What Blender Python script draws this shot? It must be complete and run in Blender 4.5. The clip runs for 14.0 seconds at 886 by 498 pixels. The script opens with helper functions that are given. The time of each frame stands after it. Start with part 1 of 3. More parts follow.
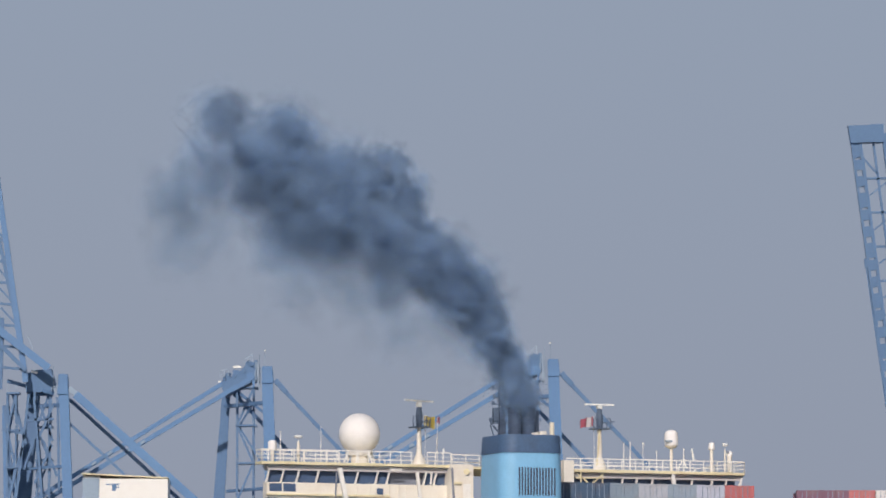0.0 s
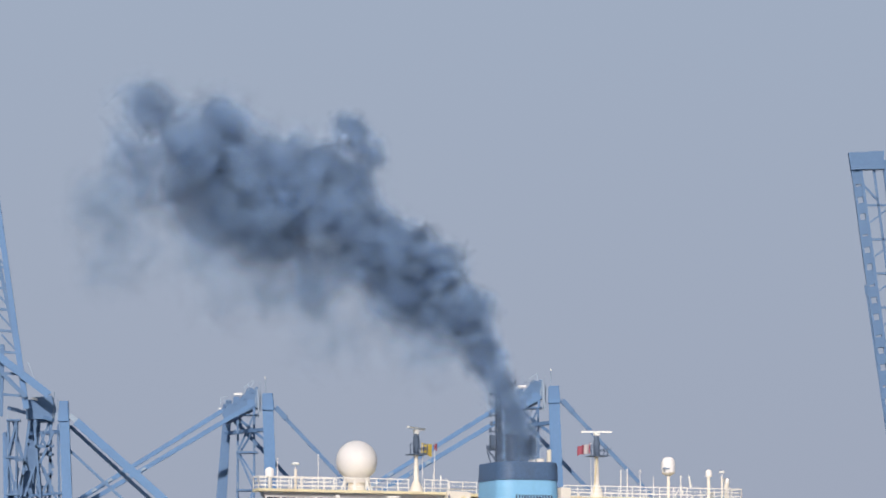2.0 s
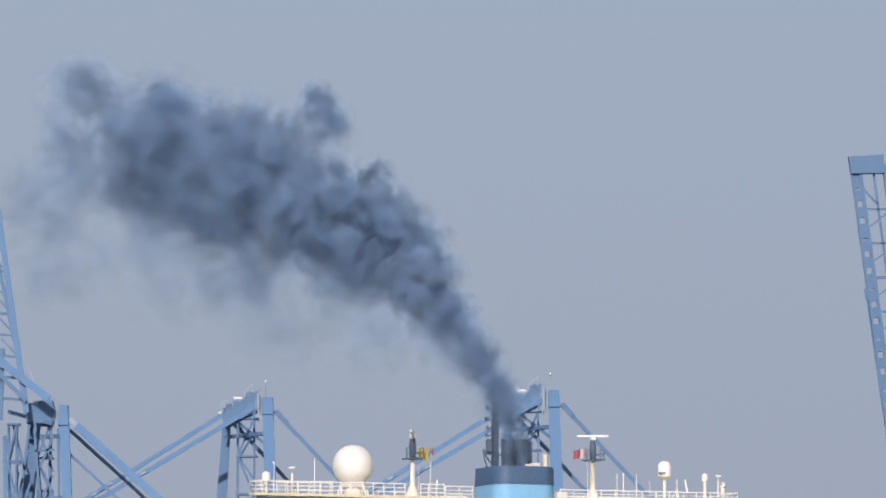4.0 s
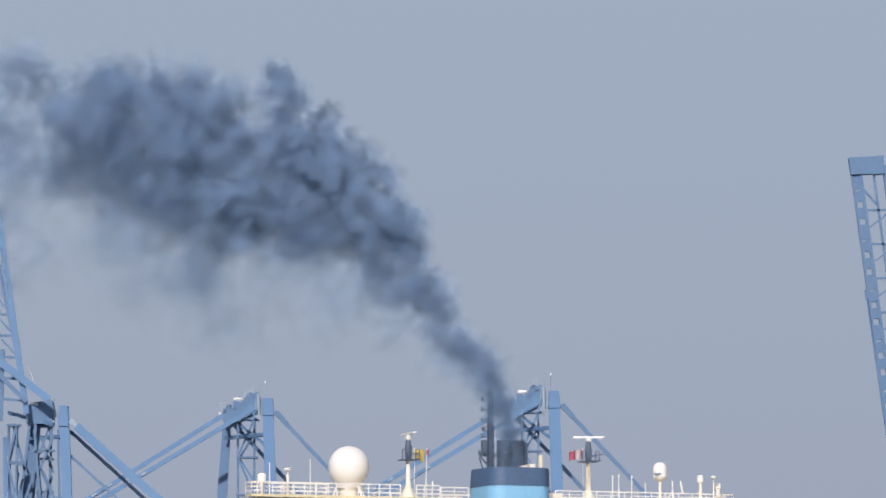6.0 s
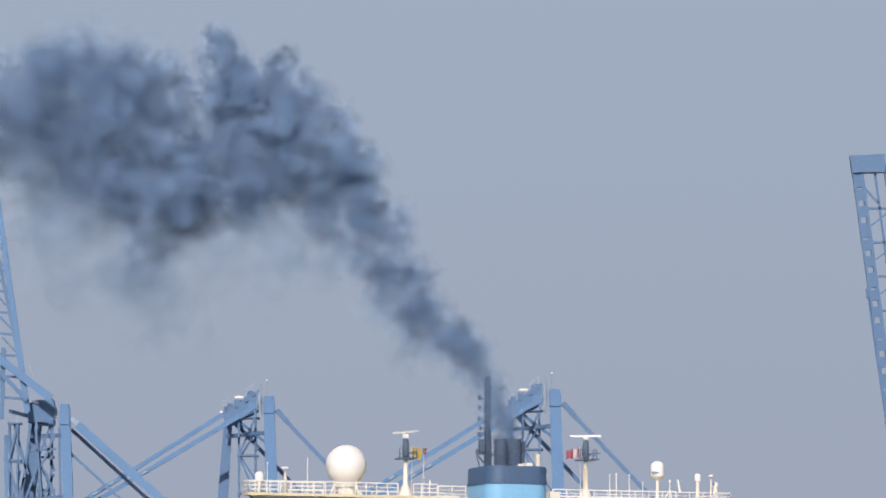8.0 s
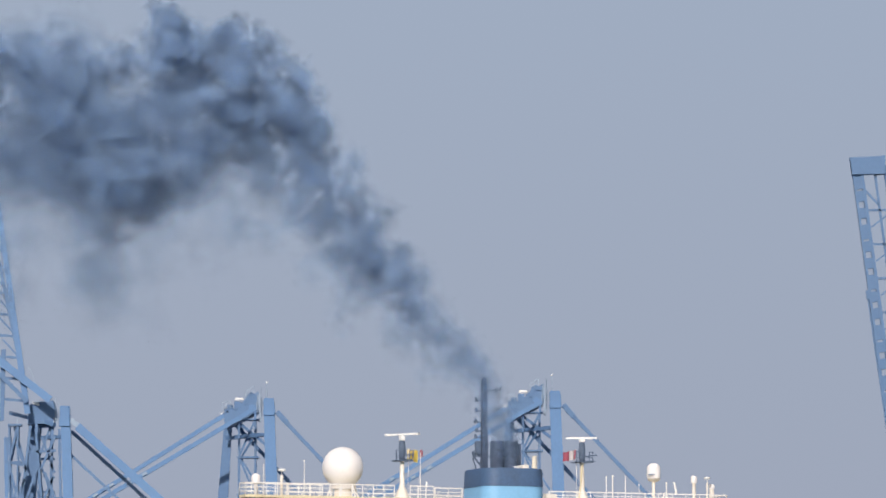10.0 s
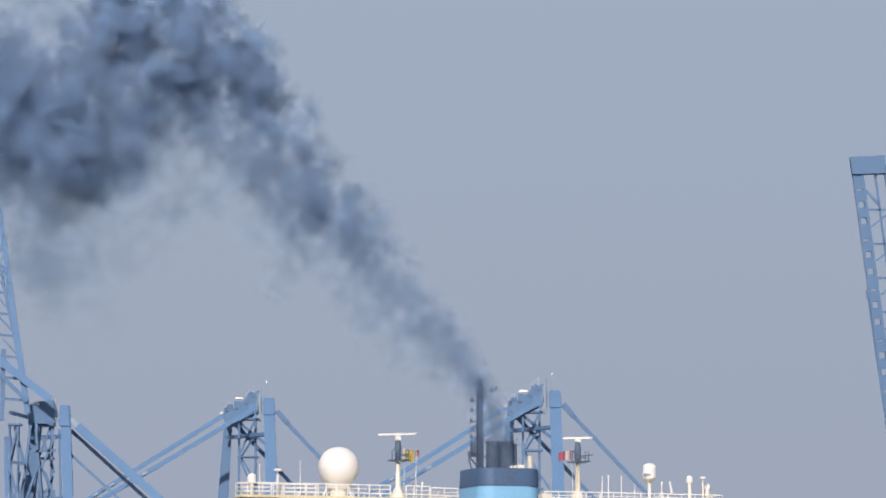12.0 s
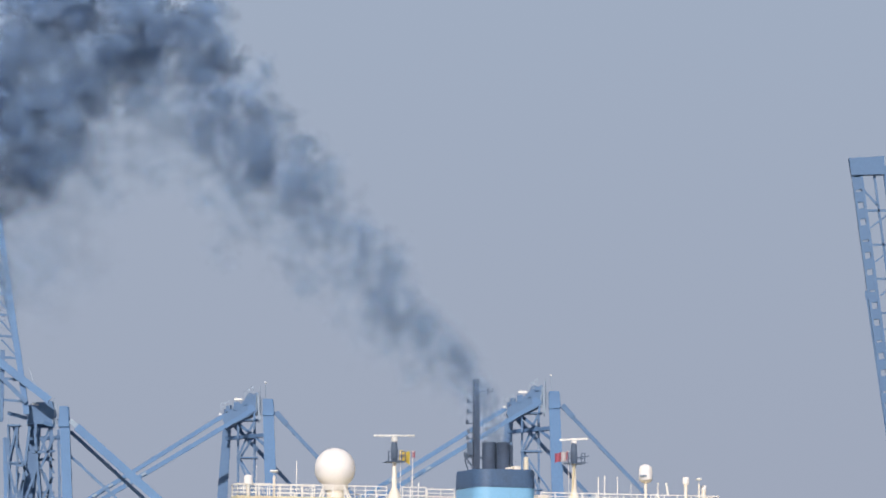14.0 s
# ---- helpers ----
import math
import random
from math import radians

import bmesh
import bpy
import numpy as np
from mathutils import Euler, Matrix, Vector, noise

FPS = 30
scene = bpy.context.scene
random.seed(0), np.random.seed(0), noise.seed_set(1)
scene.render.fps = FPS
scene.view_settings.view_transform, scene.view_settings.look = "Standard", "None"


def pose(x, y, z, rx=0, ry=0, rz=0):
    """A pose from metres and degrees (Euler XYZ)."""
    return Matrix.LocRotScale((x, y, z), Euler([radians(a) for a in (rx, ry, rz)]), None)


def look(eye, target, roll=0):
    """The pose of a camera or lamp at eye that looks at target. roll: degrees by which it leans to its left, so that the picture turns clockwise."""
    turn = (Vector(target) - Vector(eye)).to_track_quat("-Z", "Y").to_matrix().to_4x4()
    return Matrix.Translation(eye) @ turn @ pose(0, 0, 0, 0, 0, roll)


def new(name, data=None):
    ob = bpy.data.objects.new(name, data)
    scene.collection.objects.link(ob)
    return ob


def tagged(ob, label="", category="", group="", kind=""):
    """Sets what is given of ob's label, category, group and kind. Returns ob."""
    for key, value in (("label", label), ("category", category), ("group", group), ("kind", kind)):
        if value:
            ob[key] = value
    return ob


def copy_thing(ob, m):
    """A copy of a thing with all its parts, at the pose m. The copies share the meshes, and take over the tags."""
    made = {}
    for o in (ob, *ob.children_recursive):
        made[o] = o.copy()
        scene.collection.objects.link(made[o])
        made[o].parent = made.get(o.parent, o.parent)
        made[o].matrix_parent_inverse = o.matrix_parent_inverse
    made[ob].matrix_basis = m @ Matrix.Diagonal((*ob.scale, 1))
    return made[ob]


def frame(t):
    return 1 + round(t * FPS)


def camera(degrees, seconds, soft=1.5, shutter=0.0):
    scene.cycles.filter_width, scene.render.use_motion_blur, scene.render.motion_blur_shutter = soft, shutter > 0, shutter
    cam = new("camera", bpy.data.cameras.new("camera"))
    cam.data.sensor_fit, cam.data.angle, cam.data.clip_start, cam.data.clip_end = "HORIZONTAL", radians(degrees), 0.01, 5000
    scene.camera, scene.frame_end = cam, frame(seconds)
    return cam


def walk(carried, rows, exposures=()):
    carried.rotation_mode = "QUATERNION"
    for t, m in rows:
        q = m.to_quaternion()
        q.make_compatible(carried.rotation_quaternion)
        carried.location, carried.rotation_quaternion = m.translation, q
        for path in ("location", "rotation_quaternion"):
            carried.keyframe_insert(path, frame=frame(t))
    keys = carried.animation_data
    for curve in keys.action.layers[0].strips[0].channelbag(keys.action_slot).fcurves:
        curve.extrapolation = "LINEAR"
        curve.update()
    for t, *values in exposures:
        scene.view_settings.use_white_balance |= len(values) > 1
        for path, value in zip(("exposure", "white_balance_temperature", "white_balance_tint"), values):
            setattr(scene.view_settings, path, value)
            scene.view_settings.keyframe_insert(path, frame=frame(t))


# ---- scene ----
import functools

cam = camera(8.0, 14.0, soft=1.9)

TILT = [(0, 0), (.5, 13.3), (1, 31.5), (1.5, 42.3), (2, 47.5), (2.5, 42.5), (3, 50.3), (3.2, 51), (4.3, 56), (5.5, 58), (6, 56), (6.5, 54.5), (7, 55),
        (7.5, 56), (8, 53), (9.2, 54.5), (10.5, 56.5), (11, 56), (11.5, 57), (12, 55.3), (12.5, 55.5), (13, 58), (13.5, 56.5), (14, 57)]
PAN = [(0, 0), (.5, .2), (1, -1.5), (1.5, 1), (3, .8), (5.5, 1), (7.5, 1.3), (8, 3), (10.5, 3.2), (12, 3.2), (13, 1.8), (14, 1.6)]
UNIT = math.degrees(1 / 11212)     # the turn, in degrees, of one step of the two tables


def between(rows, t):
    return float(np.interp(t, [r[0] for r in rows], [r[1] for r in rows]))


PATH = [(t, pose(0, 0, 12, 95.28 + s * UNIT, 0, between(PAN, t) * UNIT)) for t, s in TILT]
walk(cam, PATH, exposures=[(0, -.28), (1.2, -.26), (1.6, -.13), (1.9, 0), (14, 0)])

# ---- world and light ----
SUN_AZ, SUN_EL = radians(189), radians(28)      # clockwise from +y
world = bpy.data.worlds.new("hazy_sky")
scene.world = world
world.use_nodes = True
wn = world.node_tree.nodes
wl = world.node_tree.links
wn.clear()
sky = wn.new("ShaderNodeTexSky")
sky.sky_type, sky.sun_disc, sky.sun_elevation, sky.sun_rotation = "NISHITA", False, SUN_EL, SUN_AZ
sky.air_density, sky.dust_density = 1.5, 4.0
sky_bg = wn.new("ShaderNodeBackground")
sky_bg.inputs["Strength"].default_value = .07
wl.new(sky.outputs[0], sky_bg.inputs[0])
coord = wn.new("ShaderNodeTexCoord")
sep = wn.new("ShaderNodeSeparateXYZ")
wl.new(coord.outputs["Generated"], sep.inputs[0])
low = wn.new("ShaderNodeValToRGB")              # the haze that lies along the whole horizon
low.color_ramp.elements[0].position, low.color_ramp.elements[0].color = 0.05, (.344, .386, .489, 1)
low.color_ramp.elements[1].position, low.color_ramp.elements[1].color = 0.14, (.349, .415, .533, 1)
wl.new(sep.outputs["Z"], low.inputs[0])
haze_bg = wn.new("ShaderNodeBackground")
wl.new(low.outputs[0], haze_bg.inputs[0])
rise = wn.new("ShaderNodeMapRange")
rise.inputs["From Min"].default_value, rise.inputs["From Max"].default_value = .16, .6
wl.new(sep.outputs["Z"], rise.inputs["Value"])
both = wn.new("ShaderNodeMixShader")
wl.new(rise.outputs[0], both.inputs[0])
wl.new(haze_bg.outputs[0], both.inputs[1])
wl.new(sky_bg.outputs[0], both.inputs[2])
w_out = wn.new("ShaderNodeOutputWorld")
wl.new(both.outputs[0], w_out.inputs[0])

sun = new("sun", bpy.data.lights.new("sun", "SUN"))
sun.data.energy, sun.data.angle, sun.data.color = 3.5, radians(1.0), (1, .92, .87)
toward = Vector((math.sin(SUN_AZ) * math.cos(SUN_EL), math.cos(SUN_AZ) * math.cos(SUN_EL), math.sin(SUN_EL)))
sun.matrix_world = look((0, 300, 300), Vector((0, 300, 300)) - toward)
scene.cycles.transparent_max_bounces = 256


# ---- materials ----
def material(name, colour, rough=.6, metal=0.0, spread=.12, size=1.0, stain=None, stain_amount=.25, bump=.15):
    """A painted or bare surface: grain and patches at two sizes, with stains of another colour."""
    m = bpy.data.materials.new(name)
    m.use_nodes = True
    n, l = m.node_tree.nodes, m.node_tree.links
    b = n["Principled BSDF"]
    tc = n.new("ShaderNodeTexCoord")
    big, fine = n.new("ShaderNodeTexNoise"), n.new("ShaderNodeTexNoise")
    for node, s, d in ((big, .5 / size, 4), (fine, 7 / size, 5)):
        node.inputs["Scale"].default_value, node.inputs["Detail"].default_value = s, d
        l.new(tc.outputs["Object"], node.inputs["Vector"])
    ramp = n.new("ShaderNodeValToRGB")
    ramp.color_ramp.elements[0].color = (*[c * (1 - spread) for c in colour], 1)
    ramp.color_ramp.elements[1].color = (*[min(1, c * (1 + spread)) for c in colour], 1)
    ramp.color_ramp.elements[0].position, ramp.color_ramp.elements[1].position = .3, .7
    l.new(fine.outputs[0], ramp.inputs[0])
    mix = n.new("ShaderNodeMix")
    mix.data_type = "RGBA"
    mix.inputs["B"].default_value = (*(stain or [c * .7 for c in colour]), 1)
    part_of = n.new("ShaderNodeMapRange")
    part_of.inputs["From Min"].default_value, part_of.inputs["From Max"].default_value = .48, .75
    part_of.inputs["To Max"].default_value = stain_amount
    l.new(big.outputs[0], part_of.inputs["Value"])
    l.new(part_of.outputs[0], mix.inputs["Factor"])
    l.new(ramp.outputs[0], mix.inputs["A"])
    l.new(mix.outputs["Result"], b.inputs["Base Color"])
    b.inputs["Roughness"].default_value, b.inputs["Metallic"].default_value = rough, metal
    bp = n.new("ShaderNodeBump")
    bp.inputs["Strength"].default_value, bp.inputs["Distance"].default_value = bump, .02
    l.new(fine.outputs[0], bp.inputs["Height"])
    l.new(bp.outputs[0], b.inputs["Normal"])
    return m


CREAM = material("cream_paint", (.80, .75, .67), .5, spread=.05, stain=(.5, .38, .26), stain_amount=.35)
WHITE = material("white_paint", (.82, .80, .77), .45, spread=.06, stain=(.62, .55, .45), stain_amount=.25)
DOME = material("white_fibreglass", (.85, .825, .82), .75, spread=.03, stain=(.7, .64, .56), stain_amount=.2)
YELLOWED = material("yellowed_paint", (.76, .68, .45), .55, stain=(.45, .33, .18), stain_amount=.4)
FUNNEL_BLUE = material("light_blue_paint", (.23, .50, .76), .5, spread=.05, stain=(.19, .42, .64), stain_amount=.5)
# the next four darks have blue distance haze mixed into their base colour
FUNNEL_NAVY = material("hazed_navy_paint", (.06, .115, .22), .6, stain=(.06, .08, .12), stain_amount=.5)
SOOT = material("hazed_sooty_steel", (.06, .09, .15), .8, stain=(.04, .05, .08), stain_amount=.6)
DARK = material("hazed_dark_steel", (.09, .13, .2), .65)
GLASS = material("hazed_dark_window_glass", (.07, .11, .2), .12, spread=.1, bump=.02)
# cream greyed to lilac: the roof edge's shade is put into the colour
SOFFIT = material("shade_greyed_soffit_paint", (.55, .52, .53), .7, spread=.06)
# grey of pipes, and of the alcove, where it paints in the shade
RECESS = material("shade_and_pipe_grey", (.22, .24, .30), .7)
CRANE = material("crane_blue_paint", (.095, .21, .41), .55, spread=.06, size=2, stain=(.08, .17, .34), stain_amount=.6)
CRANE_DULL = material("dull_crane_blue_paint", (.095, .185, .34), .65, spread=.06, size=2, stain=(.09, .17, .32), stain_amount=.6)
RAIL = material("galvanised_grey_blue", (.25, .33, .43), .5, .1)
LAMP_WHITE = material("white_lamp_housing", (.85, .85, .82), .35)
HULL = material("hull_blue_paint", (.12, .34, .52), .5, size=4, stain=(.2, .14, .1))
DECK = material("deck_red_brown_paint", (.2, .1, .08), .7, size=3)
CONCRETE = material("quay_concrete", (.36, .35, .33), .85, size=5)
FLAG_YELLOW = material("yellow_bunting", (.70, .52, .10), .8)
FLAG_RED = material("red_bunting", (.34, .08, .12), .8)
FLAG_WHITE = material("white_bunting", (.5, .46, .48), .8)
BRASS = material("warm_metal_vent", (.75, .70, .58), .4)
WATER = material("harbour_water", (.03, .06, .075), .12, size=6, spread=.3, bump=.6)
BOX_PAINT = [material(nm, c, .55, size=.8, stain=(.3, .22, .18), stain_amount=.35) for nm, c in (
    ("navy_container_paint", (.07, .12, .2)), ("grey_container_paint", (.25, .32, .4)), ("pale_container_paint", (.46, .49, .56)),
    ("slate_container_paint", (.30, .37, .46)), ("lilac_container_paint", (.50, .53, .64)), ("red_container_paint", (.50, .16, .17)),
    ("maroon_container_paint", (.20, .10, .16)), ("white_container_paint", (.68, .66, .66)))]


def smoke_material(name, thick, firm, colour=(.405, .59, .87)):
    """Soot with the pale blue of haze put into its colour; it scatters light alike whichever way a shred lies: dense in
    the middle, frayed at the edge.
    """
    m = bpy.data.materials.new(name)
    m.use_nodes = True
    n, l = m.node_tree.nodes, m.node_tree.links
    n.clear()
    uv, own = n.new("ShaderNodeTexCoord"), n.new("ShaderNodeObjectInfo")
    mid = n.new("ShaderNodeVectorMath")
    mid.operation = "DISTANCE"
    mid.inputs[1].default_value = (.5, .5, 0)
    l.new(uv.outputs["UV"], mid.inputs[0])
    shift = n.new("ShaderNodeVectorMath")
    shift.operation = "MULTIPLY_ADD"
    shift.inputs[1].default_value = (60, 35, 80)
    l.new(own.outputs["Random"], shift.inputs[0])
    l.new(uv.outputs["Object"], shift.inputs[2])
    flock = n.new("ShaderNodeTexNoise")
    flock.inputs["Scale"].default_value, flock.inputs["Detail"].default_value = .75, 3
    l.new(shift.outputs[0], flock.inputs["Vector"])
    frayed = n.new("ShaderNodeMath")
    frayed.operation = "MULTIPLY_ADD"
    frayed.inputs[1].default_value = .3 if firm else .42
    l.new(flock.outputs[0], frayed.inputs[0])
    l.new(mid.outputs["Value"], frayed.inputs[2])
    fade = n.new("ShaderNodeMapRange")
    fade.interpolation_type = "SMOOTHSTEP"
    fade.inputs["From Min"].default_value, fade.inputs["From Max"].default_value = (.58, .27) if firm else (.6, .06)
    fade.inputs["To Max"].default_value = thick
    l.new(frayed.outputs[0], fade.inputs["Value"])
    dif, tra, clear = n.new("ShaderNodeBsdfDiffuse"), n.new("ShaderNodeBsdfTranslucent"), n.new("ShaderNodeBsdfTransparent")
    # one fixed normal for every shred evens out its shading
    even = n.new("ShaderNodeCombineXYZ")
    for i, c in enumerate((0, -.55, .84)):
        even.inputs[i].default_value = c
    half, mix, o = n.new("ShaderNodeMixShader"), n.new("ShaderNodeMixShader"), n.new("ShaderNodeOutputMaterial")
    for i, s in enumerate((dif, tra)):
        s.inputs["Color"].default_value = (*colour, 1)
        l.new(even.outputs[0], s.inputs["Normal"])
        l.new(s.outputs[0], half.inputs[i + 1])
    l.new(fade.outputs[0], mix.inputs[0])
    l.new(clear.outputs[0], mix.inputs[1])
    l.new(half.outputs[0], mix.inputs[2])
    l.new(mix.outputs[0], o.inputs[0])
    return m


LEVELS = (.5, .36, .26, .18, .12, .08, .05, .03)      # dense to thin
SMOKE = {firm: [smoke_material("hazed_soot", a, firm) for a in LEVELS] for firm in (True, False)}


# ---- mesh helpers ----
class Shape:
    """Vertices and faces of one part."""

    def __init__(self):
        self.v, self.f = [], []

    def add(self, verts, faces):
        k = len(self.v)
        self.v += [tuple(p) for p in verts]
        self.f += [tuple(k + i for i in q) for q in faces]
        return self

    def box(self, x0, x1, y0, y1, z0, z1):
        return self.add([(x, y, z) for x in (x0, x1) for y in (y0, y1) for z in (z0, z1)],
                        [(0, 1, 3, 2), (4, 6, 7, 5), (0, 4, 5, 1), (2, 3, 7, 6), (0, 2, 6, 4), (1, 5, 7, 3)])

    def beam(self, p, q, w, h=None, w2=None):
        """A bar of oblong section from p to q; w2: its width at q."""
        p, q, h, w2 = Vector(p), Vector(q), h or w, w2 or w
        d = (q - p).normalized()
        side = d.cross(Vector((0, 1, 0)) if abs(d.y) < .9 else Vector((0, 0, 1))).normalized()
        up = side.cross(d)
        verts = [e + side * sx * ww / 2 + up * sz * h / 2 for e, ww in ((p, w), (q, w2)) for sx, sz in ((-1, -1), (1, -1), (1, 1), (-1, 1))]
        return self.add(verts, [(0, 1, 2, 3), (7, 6, 5, 4), (0, 4, 5, 1), (1, 5, 6, 2), (2, 6, 7, 3), (3, 7, 4, 0)])

    def tube(self, p, q, r, r2=None, n=10):
        p, q = Vector(p), Vector(q)
        r2 = r if r2 is None else r2
        d = (q - p).normalized()
        a = d.orthogonal().normalized()
        b = d.cross(a)
        verts = [e + (a * math.cos(2 * math.pi * i / n) + b * math.sin(2 * math.pi * i / n)) * rr for e, rr in ((p, r), (q, r2)) for i in range(n)]
        return self.add(verts, [(i, (i + 1) % n, n + (i + 1) % n, n + i) for i in range(n)] + [tuple(range(n))[::-1], tuple(range(n, 2 * n))])

    def turned(self, x, y, rings, n=28):
        """A body turned about the upright through x, y; rings of (radius, z)."""
        k = len(rings)
        verts = [(x + r * math.cos(2 * math.pi * i / n), y + r * math.sin(2 * math.pi * i / n), z) for r, z in rings for i in range(n)]
        faces = [(j * n + i, j * n + (i + 1) % n, (j + 1) * n + (i + 1) % n, (j + 1) * n + i) for j in range(k - 1) for i in range(n)]
        return self.add(verts, faces + [tuple(range(n))[::-1], tuple(range((k - 1) * n, k * n))])

    def prism(self, outline, y0, y1):
        """An outline of (x, z) pushed from y0 to y1."""
        n = len(outline)
        return self.add([(x, y, z) for y in (y0, y1) for x, z in outline],
                        [tuple(range(n)), tuple(range(n, 2 * n))[::-1]] + [(i, n + i, n + (i + 1) % n, (i + 1) % n) for i in range(n)])


def part(name, shape, mat, parent=None, label="", smooth=False, bevel=0.0):
    me = bpy.data.meshes.new(name)
    me.from_pydata(shape.v, [], shape.f)
    bm = bmesh.new()
    bm.from_mesh(me)
    bmesh.ops.recalc_face_normals(bm, faces=bm.faces)
    if bevel:
        bmesh.ops.bevel(bm, geom=bm.edges[:], offset=bevel, segments=1, affect="EDGES")
    bm.to_mesh(me)
    bm.free()
    me.materials.append(mat)
    if smooth:
        me.shade_smooth()
        me.set_sharp_from_angle(angle=radians(40))
    ob = new(name, me)
    ob.parent = parent
    if label:
        ob["label"] = label
    return ob


def thing(name, m, label, category, group="", kind=""):
    ob = new(name)
    ob.empty_display_size = 2
    ob.matrix_basis = m
    return tagged(ob, label, category, group, kind)


def globe(r, z, n=12, start=-90, flat=1.0):
    """Rings of a ball about height z, from the angle start up to its top."""
    return [(max(.01, r * math.cos(radians(start + (90 - start) * i / n))), z + r * flat * math.sin(radians(start + (90 - start) * i / n))) for i in range(n + 1)]


# ---- water and quay ----
tagged(part("water", Shape().box(-4800, 4800, -4800, 4800, -1, 0), WATER), "dark harbour water with small ripples", "water", kind="structure")
tagged(part("quay", Shape().box(-1500, 1500, 840, 2400, -.9, 4), CONCRETE), "pale concrete quay of the container terminal", "quay", kind="structure")


# ---- the container ship; u across to starboard, v ahead, z up ----
SHIP_POSE = pose(0, 520, 0, 0, 0, 20.5)
DRIFT = [(0, 0), (1, -2), (2, -6), (3, -8.5), (5.5, -19), (6.5, -21.7), (8, -27), (10.5, -35.3), (12, -41), (13, -44), (14, -46)]
ship = thing("container_ship", SHIP_POSE, "container ship with cream bridge and light blue funnel, under way", "ship")


def hull_shape(s, half, back, ahead, top, keel):
    outline = [(-half * .8, back), (-half, back + 12), (-half, ahead - 55), (-half * .6, ahead - 20), (0, ahead), (half * .6, ahead - 20), (half, ahead - 55), (half, back + 12), (half * .8, back)]
    n = len(outline)
    verts = [(u * (.9 if z == keel else 1), v, z) for z in (keel, top) for u, v in outline]
    return s.add(verts, [tuple(range(n))[::-1], tuple(range(n, 2 * n))] + [(i, (i + 1) % n, n + (i + 1) % n, n + i) for i in range(n)])


part("hull", hull_shape(Shape(), 21.5, -70, 230, 20, -.8), HULL, ship, "light blue steel hull")
part("hatch_block", Shape().box(-20.5, 20.5, -60, -19, 20.01, 24).box(-20.5, 20.5, 16, 170, 20.01, 24), DECK, ship, "red-brown hatch covers")

# deckhouse below the bridge
part("deckhouse", Shape().box(-7.1, 15, .4, 13, 20, 39.28).box(-0.34, 5.64, -8.6, .39, 20, 39.03), CREAM, ship, "cream deckhouse in storeys")

# bridge: lower wall, windows, roof deck
WALL_T, WALL_B = 40.55, 39.28
bridge = part("bridge", Shape().box(-15.31, -9.07, 0, .9, WALL_B + .01, WALL_T).box(-9.07, 0.6, 0, 10, WALL_B + .01, WALL_T)
              .box(10.79, 26.34, 0, 10, WALL_B - .6, WALL_T - .3), CREAM, ship, "cream bridge with dark windows all along")
part("window_band", Shape().box(-14.94, -8.89, .5, .85, WALL_T, WALL_T + 1.05).box(-8.89, -4.46, .5, 9.5, WALL_T, WALL_T + 1.05)
     .box(-1.4, 0.78, .5, 9.5, WALL_T, WALL_T + 1.05).box(11.99, 26.24, .5, 9.5, WALL_T - .3, WALL_T + 1.0), GLASS, bridge, "dark blue window glass")
ROOF = 42.15
ROOF_R = ROOF - .12
for u in (-15.21, -13.95, -12.63, -10.92, -7.5, -5.78, -4.79, -1.58, -0.69, 0.5):
    part("mullion", Shape().beam((u - .05, .35, WALL_T - .05), (u + .1, -.05, ROOF - .55), .14, .16), WHITE, bridge)
for u in (15.83, 17.1, 18.52, 22.09, 23.88, 25.16):
    part("mullion", Shape().beam((u, .35, WALL_T - .35), (u + .1, -.05, ROOF - .65), .14, .16), WHITE, bridge)
part("soffit", Shape().prism([(-15.4, ROOF - .17), (0.69, ROOF - .17), (0.64, ROOF - .58), (-15.21, ROOF - .62)], -.1, .85)
     .box(-8.58, 0.6, .85, 9.8, ROOF - .6, ROOF - .17)
     .prism([(10.94, ROOF_R - .17), (26.7, ROOF_R - .17), (26.44, ROOF_R - .6), (10.94, ROOF_R - .6)], -.1, 9.8), SOFFIT, bridge, "soffit under the roof deck, shade put into its grey colour")
part("roof_deck", Shape().box(-15.95, -8.79, -.6, 1.0, ROOF - .16, ROOF + .06).box(-8.79, 0.47, -.6, 10.5, ROOF - .16, ROOF + .06).box(0.47, 10.7, .6, 10.5, ROOF - .16, ROOF + .03)
     .box(10.7, 26.69, -.6, 10.5, ROOF_R - .16, ROOF_R + .06), YELLOWED, ship, "yellowed edge of the roof deck")
# dark slabs on the wall paint in the shade inside two openings
for a in (-15.07, -13.86):
    part("opening", Shape().box(a, a + 1.05, -.03, .2, WALL_T - .75, WALL_T - .1), GLASS, bridge)
part("wing_edge", Shape().box(-15.39, -4.74, -.25, -.01, WALL_T - 1.06, WALL_T - .92), YELLOWED, bridge)
part("strut", Shape().beam((-9.16, -0.4, 41.8), (-8.62, -0.4, 39.23), .34, .3), WHITE, bridge)
part("pipe", Shape().tube((-9.33, -0.2, 41.44), (-9.47, -0.2, 39.22), .07), RECESS, bridge)
part("hatch", Shape().box(-5.8, -5.25, -.05, .1, WALL_T - .85, WALL_T - .35), GLASS, bridge)
for u in (-7.53, -6.4, -4.68, -3.94, -3.2):
    part("rib", Shape().box(u, u + .08, -.1, 0, WALL_B, WALL_T - .05), CREAM, bridge)
# set-back block whose dark colour carries the alcove's shade
part("alcove", Shape().box(-4.35, -1.29, .8, 9.5, WALL_T, ROOF - .6), RECESS, bridge, "alcove with shade put into its dark colour")
